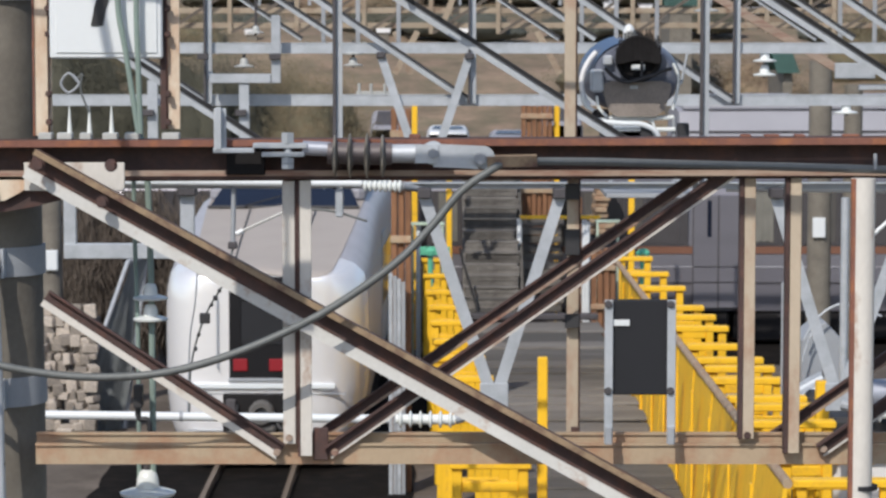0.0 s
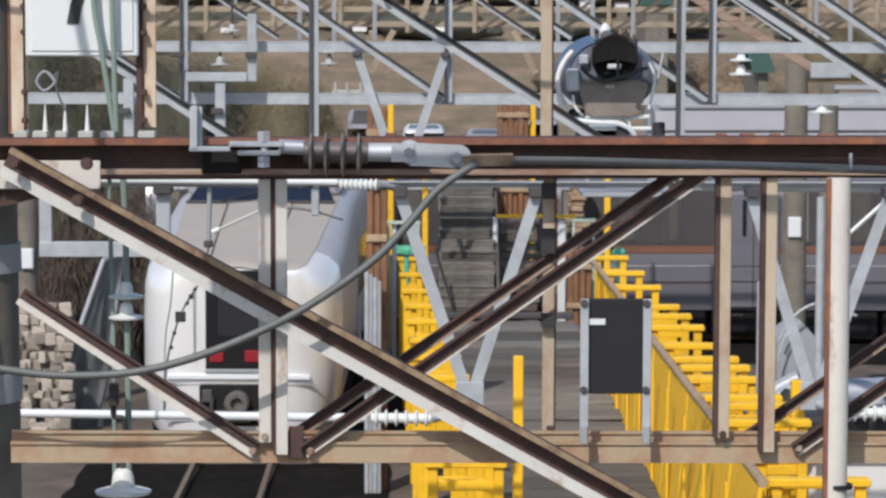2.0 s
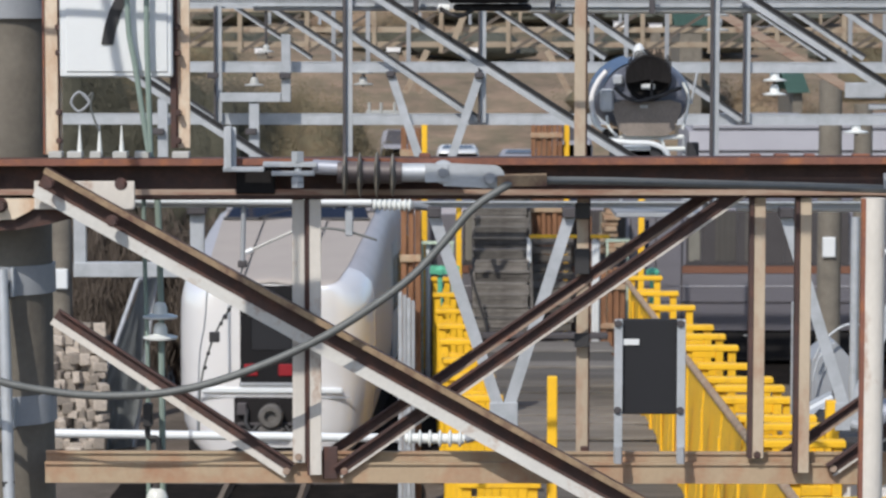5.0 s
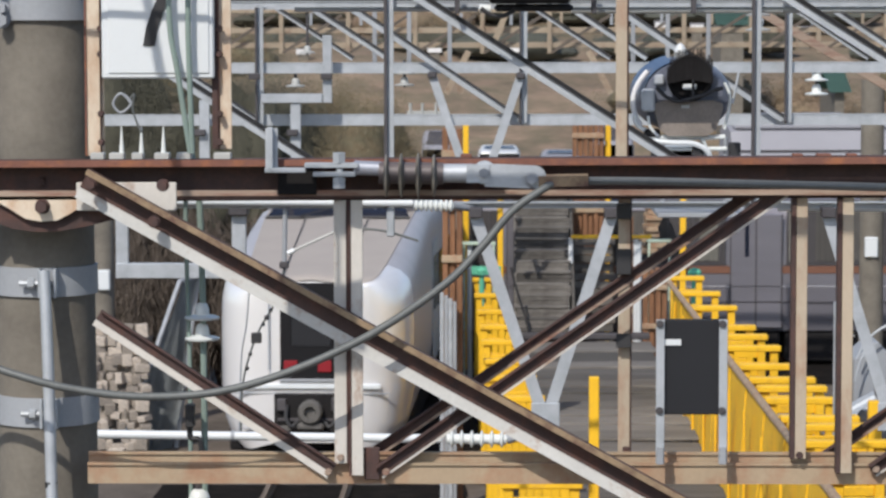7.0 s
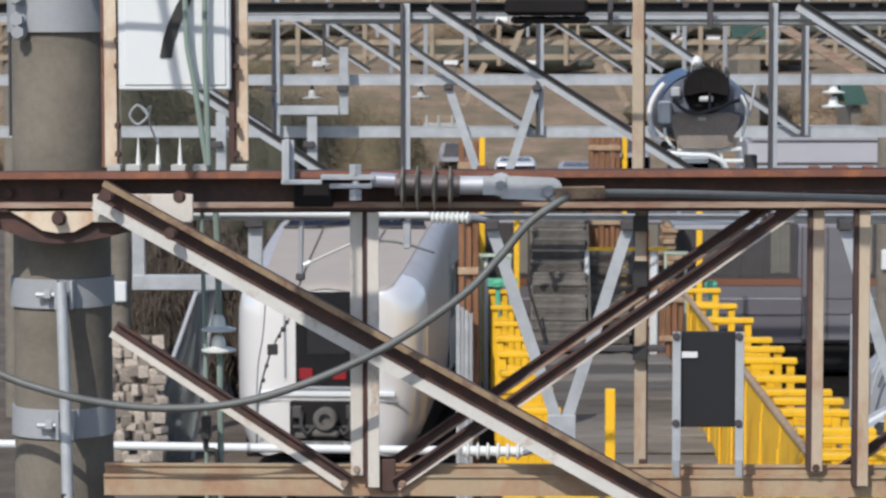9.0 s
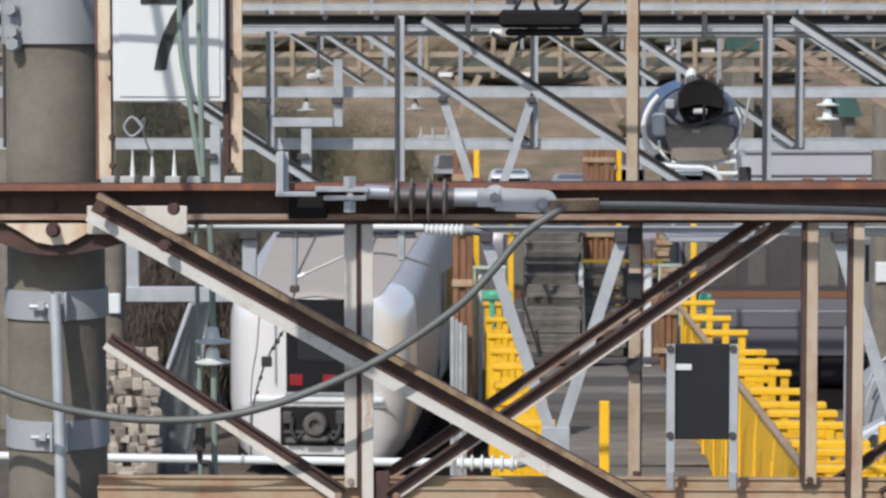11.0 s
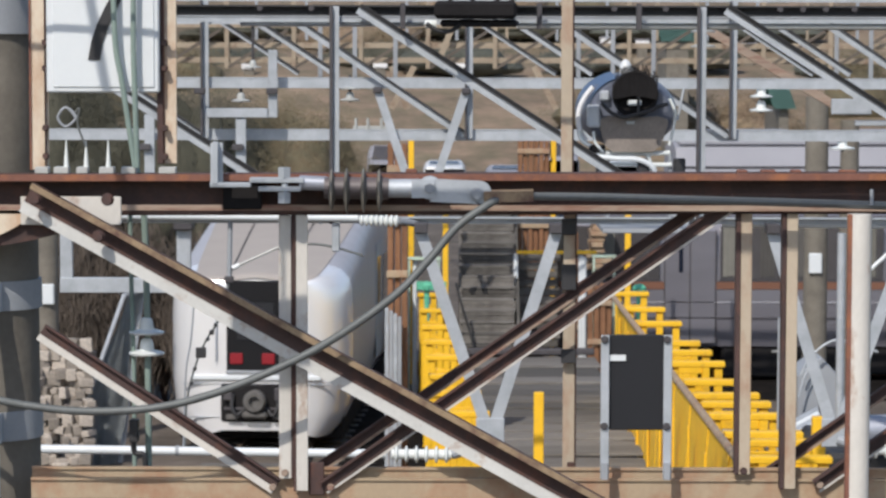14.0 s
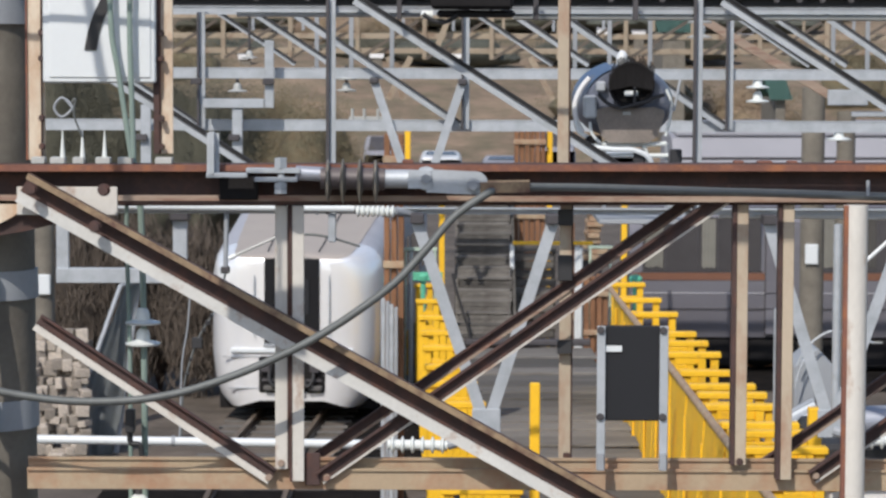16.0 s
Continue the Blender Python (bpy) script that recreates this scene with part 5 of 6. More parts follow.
# low scrub and white boxes on the slope
for k in range(16):
    y = (164, 178)[k % 2] + random.uniform(-3, 3)
    s = (y - 137) / 180
    shrub(-24 + k * 3.3 + random.uniform(-1, 1), y, random.uniform(3.5, 6.5), random.uniform(1.2, 1.9), 9000, (SCRUB, EVERGREEN)[k % 3 == 0], "low grey-green scrub on the hillside", "hillside_bush", 26 * s ** 0.9 - 0.5, 0.05)
for px, py, d in ((679, 53, 160), (817, 53, 160), (447, 56, 160), (1141, 14, 170), (1079, 10, 170), (1330, 20, 170)):
    u = d / 5000
    c = Vector(((px - 784) * u, d, 6.6 + d * math.tan(radians(-5.04) + (441 - py) / 5000)))
    t = thing("storage_box", (c.x, d, c.z - 0.2), "small white storage box with a lid on the hillside", "storage box", "storage boxes")
    part("body", bx((c.x - 0.4, d - 0.3, c.z - 0.2), (c.x + 0.4, d + 0.3, c.z + 0.12), 0.02), CARWHITE, t)
    part("lid", bx((c.x - 0.44, d - 0.34, c.z + 0.121), (c.x + 0.44, d + 0.34, c.z + 0.2), 0.02), ROOFGREY, t)
    part("stand", bx((c.x - 0.3, d - 0.2, c.z - 4.0), (c.x + 0.3, d + 0.2, c.z - 0.201), 0.02), CONCRETE, t)


# ---- parked cars and far roofs ----
def parked_car(x, y, material, label, van=False):
    c = thing("parked_car", (x, y, 0), label, "car", "parked cars")
    h = 1.9 if van else 1.45
    st = [(0, 0.78, 0.62, 0.3, 0.8), (0.1, 0.84, 0.7, 0.25, 0.95), (1.0, 0.86, 0.72, 0.25, 1.02), (1.7, 0.86, 0.62, 0.25, h - 0.08), (2.4, 0.86, 0.62, 0.25, h), (3.6, 0.86, 0.62, 0.25, h - 0.06), (4.2, 0.82, 0.6, 0.3, 0.95), (4.4, 0.74, 0.55, 0.35, 0.8)]
    def rg(yy, w, e, zb, zs):
        return [(px + x, py + y, pz) for px, py, pz in body_ring(yy, w, e, zb, max(zs, zb + 1.0) if zs > 1.2 else zs + 0.3)]
    part("body", loft(st, rg), material, c, smooth=True)
    b = bmesh.new()
    b.faces.new([b.verts.new(p) for p in ((x - 0.66, y + 1.0, 1.36), (x + 0.66, y + 1.0, 1.36), (x + 0.56, y + 1.64, h + 0.0), (x - 0.56, y + 1.64, h + 0.0))])
    part("windscreen", b, WINDOW, c)
    for sx in (-0.8, 0.8):
        for sy in (0.8, 3.5):
            part("wheel", rd((x + sx - 0.09, y + sy, 0.31), (x + sx + 0.09, y + sy, 0.31), 0.31, 16), BLACK, c)


for x, y, v in ((-4.4, 112, False), (-2.2, 118, True), (0.2, 114, False), (2.7, 110, False), (5.2, 122, True), (7.6, 118, False), (-7.0, 121, True)):
    parked_car(x, y, random.choice((CARWHITE, CARWHITE, ROOFGREY)), "white car parked beyond the end of the yard", v)


def shed(x0, x1, y, h, roof, label):
    g = thing("shed", ((x0 + x1) / 2, y, 0), label, "shed", "far sheds")
    part("wall", bx((x0, y, 0), (x1, y + 6, h), 0.02), CONCRETE, g)
    b = bmesh.new()
    vs = [b.verts.new(p) for p in ((x0 - 0.3, y - 0.4, h), (x1 + 0.3, y - 0.4, h), (x1 + 0.3, y + 3, h + 1.1), (x0 - 0.3, y + 3, h + 1.1), (x1 + 0.3, y + 6.4, h), (x0 - 0.3, y + 6.4, h))]
    b.faces.new(vs[:4]), b.faces.new((vs[3], vs[2], vs[4], vs[5]))
    bmesh.ops.solidify(b, geom=list(b.faces), thickness=0.12)
    part("roof", b, roof, g)


shed(15.85, 16.3, 132, 3.2, GREENROOF, "low shed with a green roof")
shed(11.2, 12.3, 140, 6.3, GREENROOF, "tall shed with a green roof")

# ---- the leaving train ----
train = thing("commuter_train", (0, 0, 0), "silver electric train with a beige sloping hood rolling away", "train")
NOSE = [(0.0, 0.66, 0.60, 0.42, 2.72), (0.015, 0.84, 0.76, 0.38, 2.76), (0.05, 1.0, 0.89, 0.34, 2.79), (0.11, 1.12, 0.94, 0.31, 2.82), (0.22, 1.23, 0.965, 0.3, 2.84), (0.4, 1.33, 0.985, 0.3, 2.87), (0.65, 1.40, 1.0, 0.3, 2.90), (1.0, 1.435, 1.03, 0.32, 2.95), (2.2, 1.45, 1.09, 0.4, 3.12), (4.2, 1.45, 1.18, 0.5, 3.40), (5.2, 1.45, 1.2, 0.5, 3.5), (11.7, 1.45, 1.2, 0.5, 3.52)]
part("nose", loft(NOSE[:8], body_ring), NOSEWHITE, train, "silver-white rounded nose", smooth=75)
part("body", loft(NOSE[7:], body_ring), BODYSIDE, train, "brushed silver body shell", smooth=75)
bm = bmesh.new()
rows = [[bm.verts.new((s * e, y, z + 0.012 + (0.05 if s == 0 else 0))) for s in (-1, -0.5, 0, 0.5, 1)] for y, w, e, zb, z in NOSE[1:11]]
for a, b in zip(rows, rows[1:]):
    for i in range(4):
        bm.faces.new((a[i], a[i + 1], b[i + 1], b[i]))
part("hood", bm, HOOD, train, "matt beige-grey sloping hood", smooth=True)
bm = bmesh.new()
vs = [bm.verts.new(p) for p in ((-1.15, 4.22, 3.43), (1.15, 4.22, 3.43), (0.98, 4.9, 3.72), (-0.98, 4.9, 3.72))]
bm.faces.new(vs)
part("windshield", bm, GLASS_DARK, train)
for x in (-0.42, 0.42):
    part("hood_seam", tube([(x, 0.2, 2.88), (x * 1.05, 1.0, 2.99), (x * 1.12, 2.2, 3.16), (x * 1.2, 4.1, 3.43)], 0.008, 6), BOXGREY, train)
part("windshield_rubber", rd((-1.16, 4.2, 3.44), (1.16, 4.2, 3.44), 0.025, 8), BLACK, train)
part("wiper", rd((-0.6, 4.15, 3.46), (0.1, 4.5, 3.63), 0.012, 6), BLACK, train)
part("roof", bx((-1.2, 4.9, 3.45), (1.2, 11.65, 3.72), 0.08), ROOFGREY, train)
part("end_door", bx((-0.455, -0.035, 1.36), (0.455, 0.02, 2.775), 0.01), DOORBLACK, train, "dark end-door panel")
# no hollow: a black plate carries the darkness of the coupler recess
part("coupler_recess", bx((-0.55, -0.03, 0.55), (0.55, 0.03, 1.16), 0.03), UNDER, train)
part("bumper_strip", bx((-1.02, -0.05, 1.22), (1.02, 0.02, 1.29), 0.01), WHITE, train)
for x in (-0.3, 0.2):
    part("tail_light", bx((x - 0.1, -0.06, 1.47), (x + 0.1, -0.03, 1.64), 0.01), RED, train, "lit red tail light")
part("underframe", bx((-1.3, 0.7, 0.2), (1.3, 11.6, 0.6), 0.02), UNDER, train)
for y in (2.6, 4.7, 8.2, 10.3):
    for x in (-0.6, 0.6):
        part("wheel", rd((x - 0.06, y, 0.58), (x + 0.06, y, 0.58), 0.43, 24), UNDER, train)
# coupler in its recess, glazed door, roof seams and side doors
part("coupler_head", lathe((0, -0.02, 0.9), (0, -1, 0), [(0, 0.1), (0.0, 0.17), (0.2, 0.18), (0.24, 0.15), (0.24, 0.09), (0.16, 0.07)], 20), COUPLER, train, "grey ringed coupler head", smooth=True)
part("coupler_pocket", bx((-0.2, -0.2, 0.62), (0.2, -0.02, 0.74), 0.04), COUPLER, train)
part("coupler_shank", rd((0, -0.1, 0.86), (0, 0.2, 0.86), 0.08, 12), DARKSTEEL, train)
part("coupler_guide", bx((-0.5, -0.06, 0.74), (0.5, -0.03, 0.79), 0.01), DARKSTEEL, train)
part("air_hose", tube([(-0.35, -0.05, 1.0), (-0.36, -0.14, 0.8), (-0.28, -0.16, 0.68), (-0.2, -0.1, 0.75)], 0.03), BLACK, train)
part("air_hose", tube([(0.35, -0.05, 1.0), (0.36, -0.14, 0.8), (0.28, -0.16, 0.68), (0.2, -0.1, 0.75)], 0.03), BLACK, train)
part("door_window", bx((-0.3, -0.045, 1.85), (0.3, -0.03, 2.45), 0.02), BOXGREY, train)
for x0, x1, z0, z1, m in ((-0.5, -0.36, 0.9, 1.08, DARKSTEEL), (0.3, 0.46, 0.9, 1.1, DARKSTEEL), (-0.46, -0.28, 0.6, 0.68, COUPLER), (0.28, 0.5, 0.6, 0.68, COUPLER)):
    part("coupler_gear", bx((x0, -0.12, z0), (x1, -0.02, z1), 0.015), m, train)
part("skirt_seam", bx((-1.05, -0.012, 0.62), (-0.56, 0.03, 0.635), 0.002), GALV_DULL, train)
part("door_sill", bx((-0.47, -0.05, 1.32), (0.47, 0.0, 1.37), 0.01), GALV_DULL, train)
part("seam", bx((-1.15, -0.01, 1.14), (1.15, 0.03, 1.155), 0.002), GALV_DULL, train)
part("grab_rail", rd((-0.62, -0.05, 1.5), (-0.62, -0.05, 2.5), 0.012, 8), GALV, train)
part("grab_rail", rd((0.62, -0.05, 1.5), (0.62, -0.05, 2.5), 0.012, 8), GALV, train)
for s in (-1, 1):
    for y in (5.4, 9.6):
        d = part("side_door", bx((s * 1.45, y, 0.95), (s * 1.462, y + 1.3, 2.95), 0.004), GALV, train)
        part("door_glass", bx((s * 1.462, y + 0.2, 1.8), (s * 1.468, y + 1.1, 2.7), 0.004), GLASS_DARK, d)
    for y in (7.0,):
        part("side_window", bx((s * 1.45, y, 1.75), (s * 1.46, y + 2.2, 2.65), 0.004), GLASS_DARK, train)

# ---- trains standing across the view ----
def standing_car(x, y, length, turn, label, roof_z=3.6, shell=None):
    """A stainless car seen broadside; built along x from its end, then turned on its corner."""
    t = thing("standing_train", (0, 0, 0), label, "train", "standing trains")
    def ring(px, dz):
        return [(px, yy + 0.007 * noise.noise(Vector((px * 0.9, z * 1.6, x))), z + dz) for yy, z in ((0.25, 0.96), (0.08, 1.0), (0.03, 1.25), (0.015, 1.5), (0.006, 1.7), (0.0, 1.9), (0.02, 2.2), (0.055, 2.6), (0.1, 3.0), (0.22, 3.3), (0.5, roof_z - 0.1), (1.0, roof_z), (1.9, roof_z), (2.4, roof_z - 0.1), (2.7, 3.3), (2.9, 1.9), (2.65, 0.96))]
    part("body", loft([(0, -0.02), (0.06, 0)] + [(0.4 * k, 0) for k in range(1, int(length / 0.4))] + [(length - 0.06, 0), (length, -0.02)], ring), shell or SIDESTEEL, t, "polished stainless body shell", smooth=True)
    part("roof", bx((0.1, 0.55, roof_z - 0.05), (length - 0.1, 2.35, roof_z + 0.06), 0.03), ROOFGREY, t)
    part("waist_stripe", bx((0.05, -0.004, 2.03), (length - 0.05, 0.05, 2.15), 0.002), ORANGE, t, "faded orange waist stripe")
    part("beading", bx((0.05, -0.01, 1.42), (length - 0.05, 0.06, 1.45), 0.002), SIDESTEEL, t)
    part("sill", bx((0.05, 0.02, 0.98), (length - 0.05, 0.1, 1.05), 0.005), DARKSTEEL, t)
    part("gutter", bx((0.05, 0.2, 3.36), (length - 0.05, 0.42, 3.4), 0.005), DARKSTEEL, t)
    part("underframe", bx((0.3, 0.5, 0.55), (length - 0.3, 2.4, 0.96), 0.02), UNDER, t)
    k = 0.35
    while k < length - 2:
        w = random.uniform(0.9, 2.0)
        part("equipment_case", bx((k, 0.12, random.uniform(0.22, 0.5)), (k + w, 0.9, 0.97), 0.06), UNDER, t)
        k += w + random.uniform(0.1, 0.4)
    for wx in (2.6, 4.7, length - 4.7, length - 2.6):
        for wy in (0.9, 2.0):
            part("wheel", rd((wx, wy - 0.06, 0.58), (wx, wy + 0.06, 0.58), 0.43, 24), UNDER, t)
    k = 0.15
    n = 0
    while k < length - 1.6:
        if n % 2 == 0:
            w = part("side_window", bx((k, -0.01, 2.22), (k + 1.5, 0.16, 3.2), 0.006), WINDOW, t)
            for c in range(4):
                cx = k + 0.06 + c * 0.36 + random.uniform(0, 0.12)
                part("curtain", bx((cx, -0.016, 2.25 + random.uniform(0, 0.12)), (cx + random.uniform(0.08, 0.22), -0.011, 3.15 - random.uniform(0, 0.25)), 0.001), DRAPE, w, "grey pleated curtain")
            k += 1.62
        else:
            d = part("side_door", bx((k, -0.012, 1.06), (k + 0.95, 0.08, 3.06), 0.01), SIDESTEEL, t)
            part("door_glass", bx((k + 0.3, -0.018, 2.1), (k + 0.5, -0.013, 2.9), 0.01), GLASS_DARK, d)
            part("door_rubber", bx((k - 0.02, -0.016, 1.06), (k + 0.01, 0.02, 3.06), 0.003), DARKSTEEL, d)
            part("door_rubber", bx((k + 0.94, -0.016, 1.06), (k + 0.97, 0.02, 3.06), 0.003), DARKSTEEL, d)
            k += 1.08
        n += 1
    for k in range(int(length / 4)):
        u = part("roof_unit", bx((k * 4 + 0.8, 0.7, roof_z + 0.05), (k * 4 + 3.0, 2.2, roof_z + 0.3), 0.05), ROOFGREY, t)
        part("grille", bx((k * 4 + 1.2, 0.69, roof_z + 0.1), (k * 4 + 2.6, 0.71, roof_z + 0.22), 0.004), DARKSTEEL, u)
    t.matrix_basis = pose(x, y, 0, 0, 0, turn)
    return t


def passing_car(length, label):
    """A stainless commuter car seen broadside, with wide curtained window banks and doors between them; built along x from its end."""
    t = thing("moving_train", (0, 0, 0), label, "train", "standing trains")
    def ring(px, dz):
        return [(px, yy + 0.008 * noise.noise(Vector((px * 1.1, z * 1.4, 3))), z + dz) for yy, z in ((0.25, 0.66), (0.08, 0.68), (0.03, 0.95), (0.01, 1.3), (0.0, 1.6), (0.02, 1.95), (0.05, 2.35), (0.1, 2.8), (0.22, 3.1), (0.5, 3.35), (1.0, 3.45), (1.9, 3.45), (2.4, 3.35), (2.7, 3.1), (2.9, 1.6), (2.65, 0.66))]
    part("body", loft([(0, -0.02), (0.06, 0)] + [(0.4 * k, 0) for k in range(1, int(length / 0.4))] + [(length - 0.06, 0), (length, -0.02)], ring), PASSSIDE, t, "lilac-grey stainless body shell", smooth=True)
    part("waist_stripe", bx((0.05, -0.006, 1.78), (length - 0.05, 0.05, 1.92), 0.002), ORANGE, t, "faded orange waist stripe")
    part("beading", bx((0.05, -0.012, 1.22), (length - 0.05, 0.06, 1.245), 0.002), DARKSTEEL, t)
    part("beading", bx((0.05, -0.012, 1.52), (length - 0.05, 0.06, 1.54), 0.002), BODYSIDE, t)
    part("gutter", bx((0.05, 0.19, 3.12), (length - 0.05, 0.42, 3.16), 0.005), DARKSTEEL, t)
    part("underframe", bx((0.3, 0.5, 0.35), (length - 0.3, 2.4, 0.66), 0.02), UNDER, t)
    for k, w, z in ((0.4, 1.7, 0.1), (2.3, 1.2, 0.2), (3.7, 2.4, 0.07), (6.3, 1.5, 0.12), (7.9, 2.8, 0.06), (10.8, 1.0, 0.2), (11.9, 2.1, 0.08), (14.1, 1.7, 0.12), (15.9, 2.4, 0.07), (18.4, 1.9, 0.12)):
        c = part("equipment_case", bx((k, 0.12, z), (k + w, 0.9, 0.67), 0.05), UNDER, t)
        part("case_hinge", bx((k + w * 0.4, 0.1, 0.56), (k + w * 0.4 + 0.2, 0.13, 0.6), 0.004), OLDPORC if z < 0.08 else DARKSTEEL, c)
    for wx in (2.6, 4.7, length - 4.7, length - 2.6):
        for wy in (0.9, 2.0):
            part("wheel", rd((wx, wy - 0.06, 0.45), (wx, wy + 0.06, 0.45), 0.43, 24), UNDER, t)
    for right in (2.5, 6.75, 11.0, 15.25, 19.5):
        k = max(0.25, right - 3.1)
        w = part("side_window", bx((k, -0.012, 1.96), (right, 0.2, 2.98), 0.006), WINDOW, t, "dark window bank with drawn curtains")
        part("window_frame", bx((k - 0.03, -0.014, 1.93), (right + 0.03, 0.02, 1.958), 0.003), DARKSTEEL, w)
        c = k + 0.05
        while c < right - 0.5:
            wide = random.uniform(0.16, 0.42)
            if random.random() < 0.75:
                b = bmesh.new()
                n = 7
                top = [b.verts.new((c + wide * i / n, -0.018 - 0.006 * (i % 2), 2.95)) for i in range(n + 1)]
                low = [b.verts.new((c + wide * i / n * random.uniform(0.94, 1.06), -0.018 - 0.006 * (i % 2), 2.0 + random.uniform(0, 0.05))) for i in range(n + 1)]
                for i in range(n):
                    b.faces.new((low[i], low[i + 1], top[i + 1], top[i]))
                part("curtain", b, random.choice((DRAPE, DRAPE, PALEDRAPE)), w, "grey pleated curtain")
            part("mullion", bx((c + wide + 0.03, -0.026, 1.97), (c + wide + 0.06, -0.013, 2.97), 0.003), DARKSTEEL, w)
            c += wide + random.uniform(0.12, 0.3)
        if right < 19:
            d = part("side_door", bx((right + 0.09, -0.012, 0.74), (right + 1.06, 0.1, 2.9), 0.012), PASSSIDE, t)
            for x, q in ((right + 0.08, 0.02), (right + 0.56, 0.028), (right + 1.06, 0.02)):
                part("door_rubber", bx((x, -0.02, 0.74), (x + q, 0.02, 2.9), 0.003), DARKSTEEL, d)
            part("door_glass", bx((right + 0.36, -0.018, 2.1), (right + 0.44, -0.013, 2.8), 0.006), GLASS_DARK, d)
    for k in range(5):
        u = part("roof_unit", bx((k * 4 + 0.8, 0.7, 3.44), (k * 4 + 3.0, 2.2, 3.62), 0.05), ROOFGREY, t)
        part("grille", bx((k * 4 + 1.2, 0.69, 3.47), (k * 4 + 2.6, 0.71, 3.58), 0.004), DARKSTEEL, u)
    return t


passing = passing_car(21.0, "lilac-grey stainless train with an orange stripe rolling past")
standing_car(5.832, 69, 19.5, 3, "lilac-roofed train standing farther down the yard", 3.95, ROOFGREY)
for x, y, turn, n in ((-6.4, 55.05, 0, 34), (5.486, 70.45, 3, 24)):
    t = thing("railway_track", (x, y, 0), "rails under the trains standing across the yard", "track", kind="structure")
    for s in (-0.535, 0.535):
        a = Vector((x, y + s, 0.02))
        part("rail", sweep(a, a + Vector((n * math.cos(radians(turn)), n * math.sin(radians(turn)), 0)), [(0, -0.05), (0.14, -0.034), (0.14, 0.034), (0, 0.05)], (0, 0, 1)), RUSTPOST, t)

# ---- cabinet and machinery beside the standing train ----
cab = thing("grey_cabinet", (4.545, 33, 0), "blue-grey sheet steel cabinet with looped cables", "cabinet")
bm = bmesh.new()
prof = [(4.214, 0), (4.214, 2.615), (4.492, 2.836), (4.757, 2.549), (4.757, 0)]
f0 = [bm.verts.new((x, 33, z)) for x, z in prof]
f1 = [bm.verts.new((x, 33.8, z)) for x, z in prof]
bm.faces.new(f0), bm.faces.new(f1)
for k in range(5):
    bm.faces.new((f0[k], f0[k - 1], f1[k - 1], f1[k]))
bmesh.ops.bevel(bm, geom=list(bm.edges), offset=0.015, segments=1, affect="EDGES")
part("body", bm, GALV_DULL, cab)
part("door_seam", bx((4.466, 32.99, 0.6), (4.486, 33.01, 2.629), 0.001), DARKSTEEL, cab)
part("cable", tube([(4.227, 32.800, 2.653), (4.330, 32.800, 2.852), (4.526, 32.800, 3.018), (4.723, 32.800, 3.051), (5.121, 32.800, 2.919)], 0.015), GALV, cab, smooth=True)
part("cable", tube([(4.203, 32.800, 2.387), (4.279, 32.800, 2.653), (4.397, 32.800, 2.786)], 0.013), GALV, cab, smooth=True)
slim = thing("grey_tube_post", (3.698, 30, 0), "slim pale grey steel tube post", "post")
part("shaft", rd((3.662, 30, 0), (3.662, 30, 3.597), 0.05, 12), GALV, slim, smooth=True)
slim = thing("grey_tube_post", (4.283, 30, 0), "slim pale grey steel tube post", "post")
part("shaft", rd((4.283, 30, 0), (4.283, 30, 4.503), 0.045, 12), GALV, slim, smooth=True)
mach = thing("silver_machine", (4.402, 29, 0), "silver and black wheeled yard machine beside the fence", "machine")
part("base", bx((4.041, 29, 0.6), (5.683, 31, 1.930), 0.08), CARWHITE, mach)
part("deck", bx((3.994, 28.8, 1.930), (5.683, 31, 2.315), 0.05), BLACK, mach)
part("tank", rd((4.231, 29.300, 2.479), (5.767, 29.300, 2.539), 0.16, 20), SILVER, mach, smooth=True)
for x in (1535, 1570, 1605):
    part("coil_spring", lathe((-4.518 + x * 0.005757, 28.7, 2.330), (0, 0, 1), [(0, 0.05), (0.03, 0.08), (0.06, 0.05), (0.09, 0.08), (0.12, 0.05), (0.15, 0.08), (0.18, 0.05), (0.2, 0.03)], 14), SILVER, mach, smooth=True)
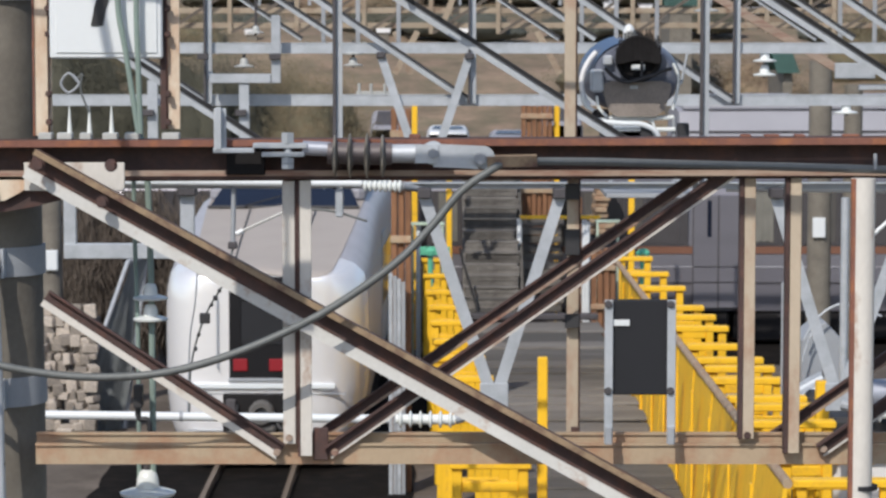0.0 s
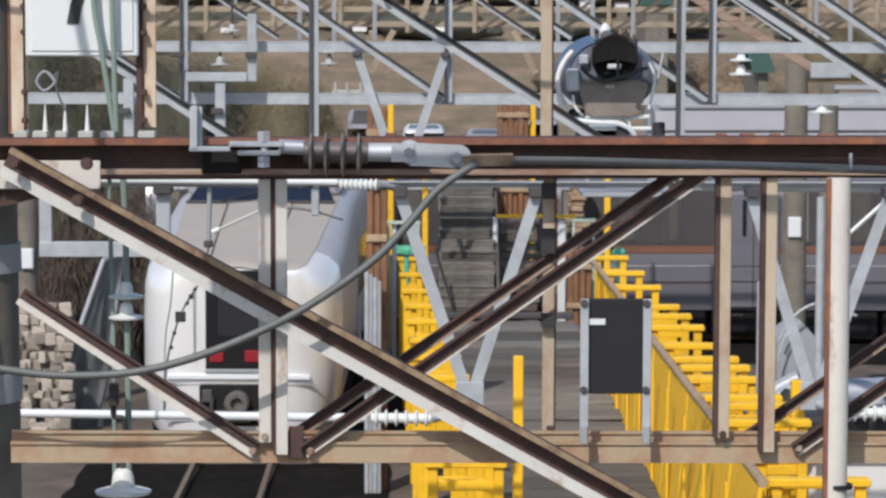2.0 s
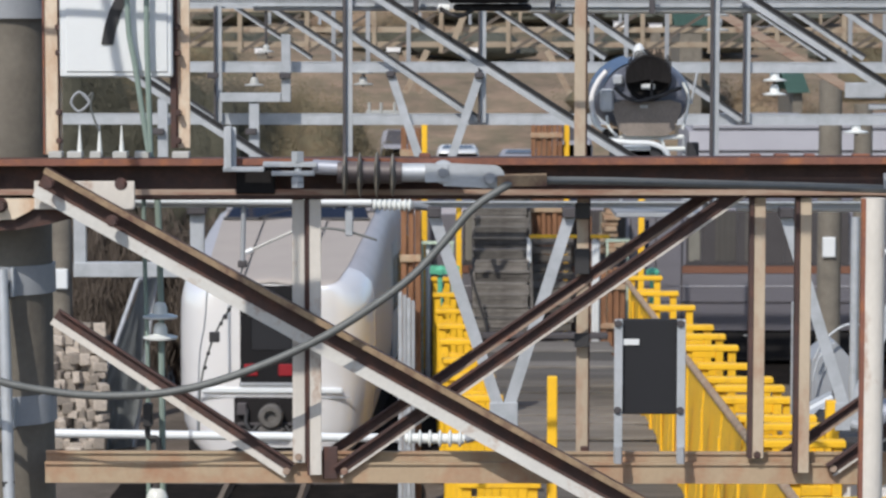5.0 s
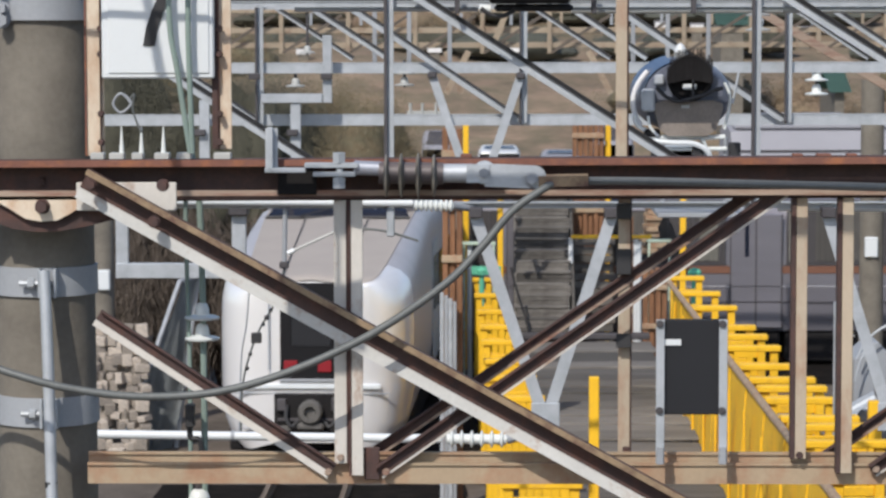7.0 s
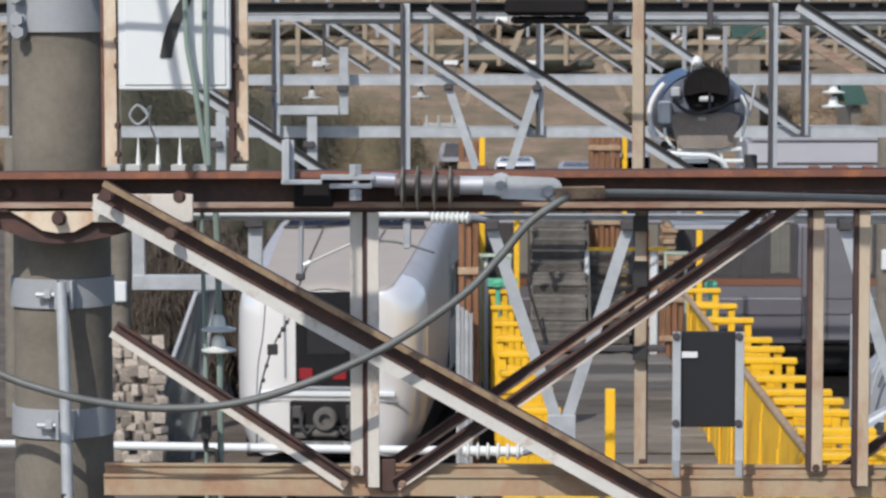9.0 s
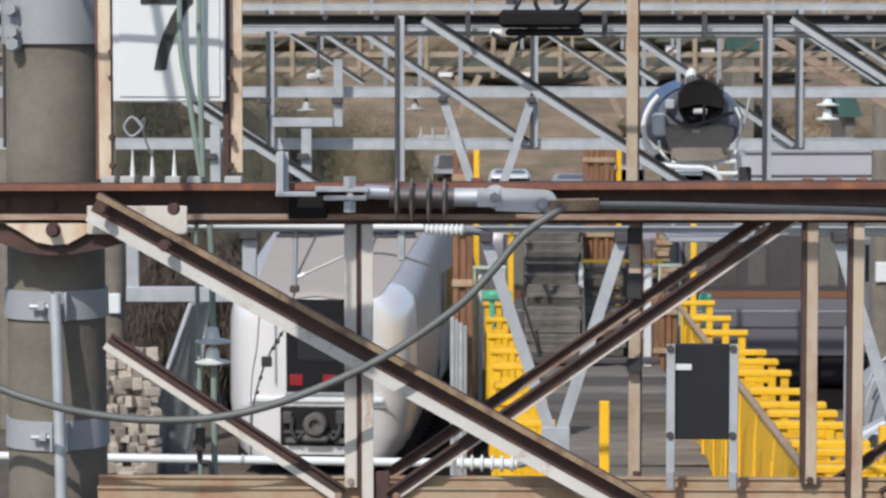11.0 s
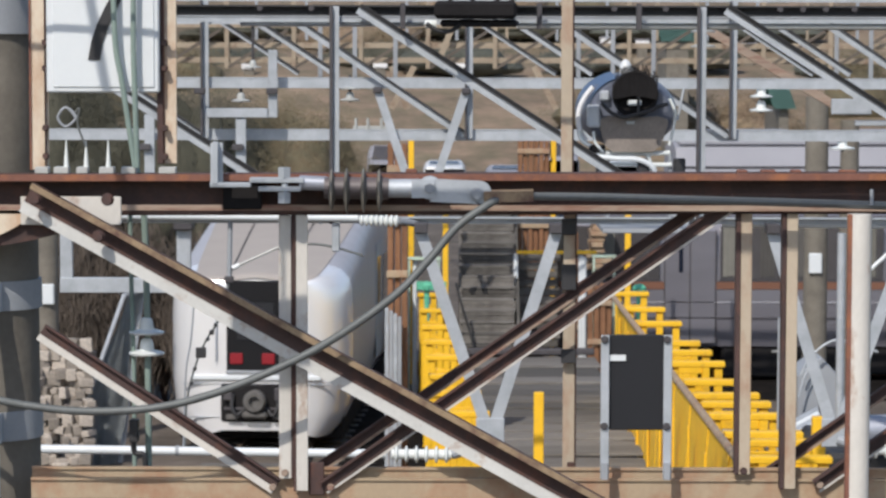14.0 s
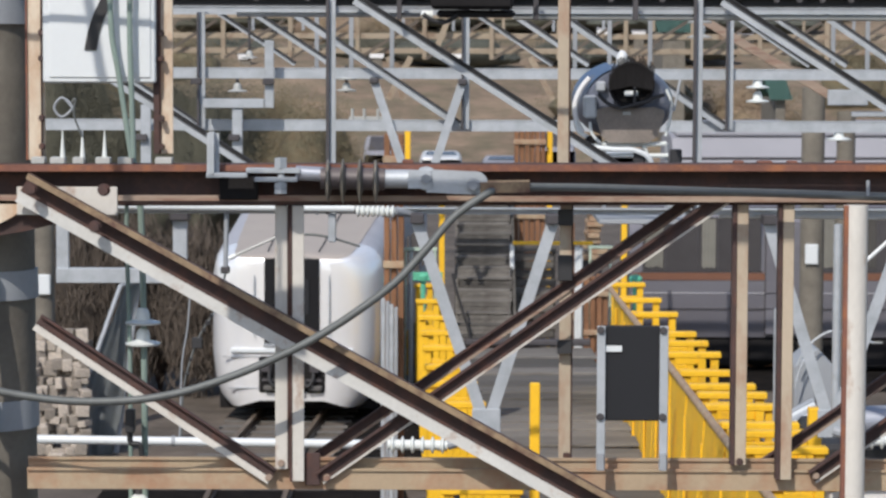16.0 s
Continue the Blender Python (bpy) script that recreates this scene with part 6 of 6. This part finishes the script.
for x in (1510, 1640):
    part("wheel", rd((-4.502 + x * 0.005737, 28.5, 0.45), (-4.502 + x * 0.005737, 28.75, 0.45), 0.45, 24), BLACK, mach)
tubes = thing("pipe_bundle", (3.927, 31, 0), "bundle of pale steel pipes leaning on trestles", "pipes")
for k in range(4):
    part("pipe", rd((3.616, 31 + k * 0.1, 2.019 + k * 0.03), (4.270, 31.4 + k * 0.1, 2.291 + k * 0.03), 0.035, 10), GALV if k % 2 else WHITE, tubes, smooth=True)
for x in (1375, 1460):
    part("trestle", bx((-4.880 + x * 0.006219 - 0.03, 31.0, 0), (-4.880 + x * 0.006219 + 0.03, 31.6, 1.956), 0.01), DARKSTEEL, tubes)
rails = thing("spare_rail", (5.0, 34, 0), "loose pale rail lying on the ballast", "rail")
part("bar", sweep((4.5, 27, 0.02), (5.05, 42, 0.02), [(0, -0.06), (0.14, -0.04), (0.14, 0.04), (0, 0.06)], (0, 0, 1)), GALV, rails)
slab = thing("concrete_trough", (4.75, 38, 0), "pale concrete cable trough beside the track", "cable trough")
for k in range(16):
    part("lid", bx((4.55, 30 + k * 1.0, 0), (4.95, 30.97 + k * 1.0, 0.22 + random.uniform(0, 0.02)), 0.02), STONE, slab)


def motions():
    # seconds, across, along, heading
    track = [(0, -2.51, 38.94, -1.0), (1.5, -2.55, 39.58, -1.2), (3.2, -2.58, 40.05, -1.5), (5.5, -2.62, 40.62, -1.9), (7.5, -2.69, 41.13, -2.3), (9.5, -2.74, 41.65, -2.8), (12.5, -2.89, 43.01, -3.1), (13.5, -2.89, 43.58, -3.2), (14.5, -2.79, 44.31, -3.3), (15.3, -2.59, 45.38, -3.5), (16, -2.36, 46.25, -3.6)]
    roll_by = [(0, 0.0), (1, 0.57), (2, 1.13), (3, 1.73), (5.5, 3.15), (6.5, 3.71), (8, 4.5), (9.5, 5.28), (12.5, 6.9), (13.5, 7.6), (14.5, 8.5), (16, 10.02)]
    walk(passing, [(t, pose(-6.33 + dx, 53.6, 0)) for t, dx in roll_by])
    walk(train, [(t, pose(x, y, 0, 0, 0, a)) for t, x, y, a in track])


motions()
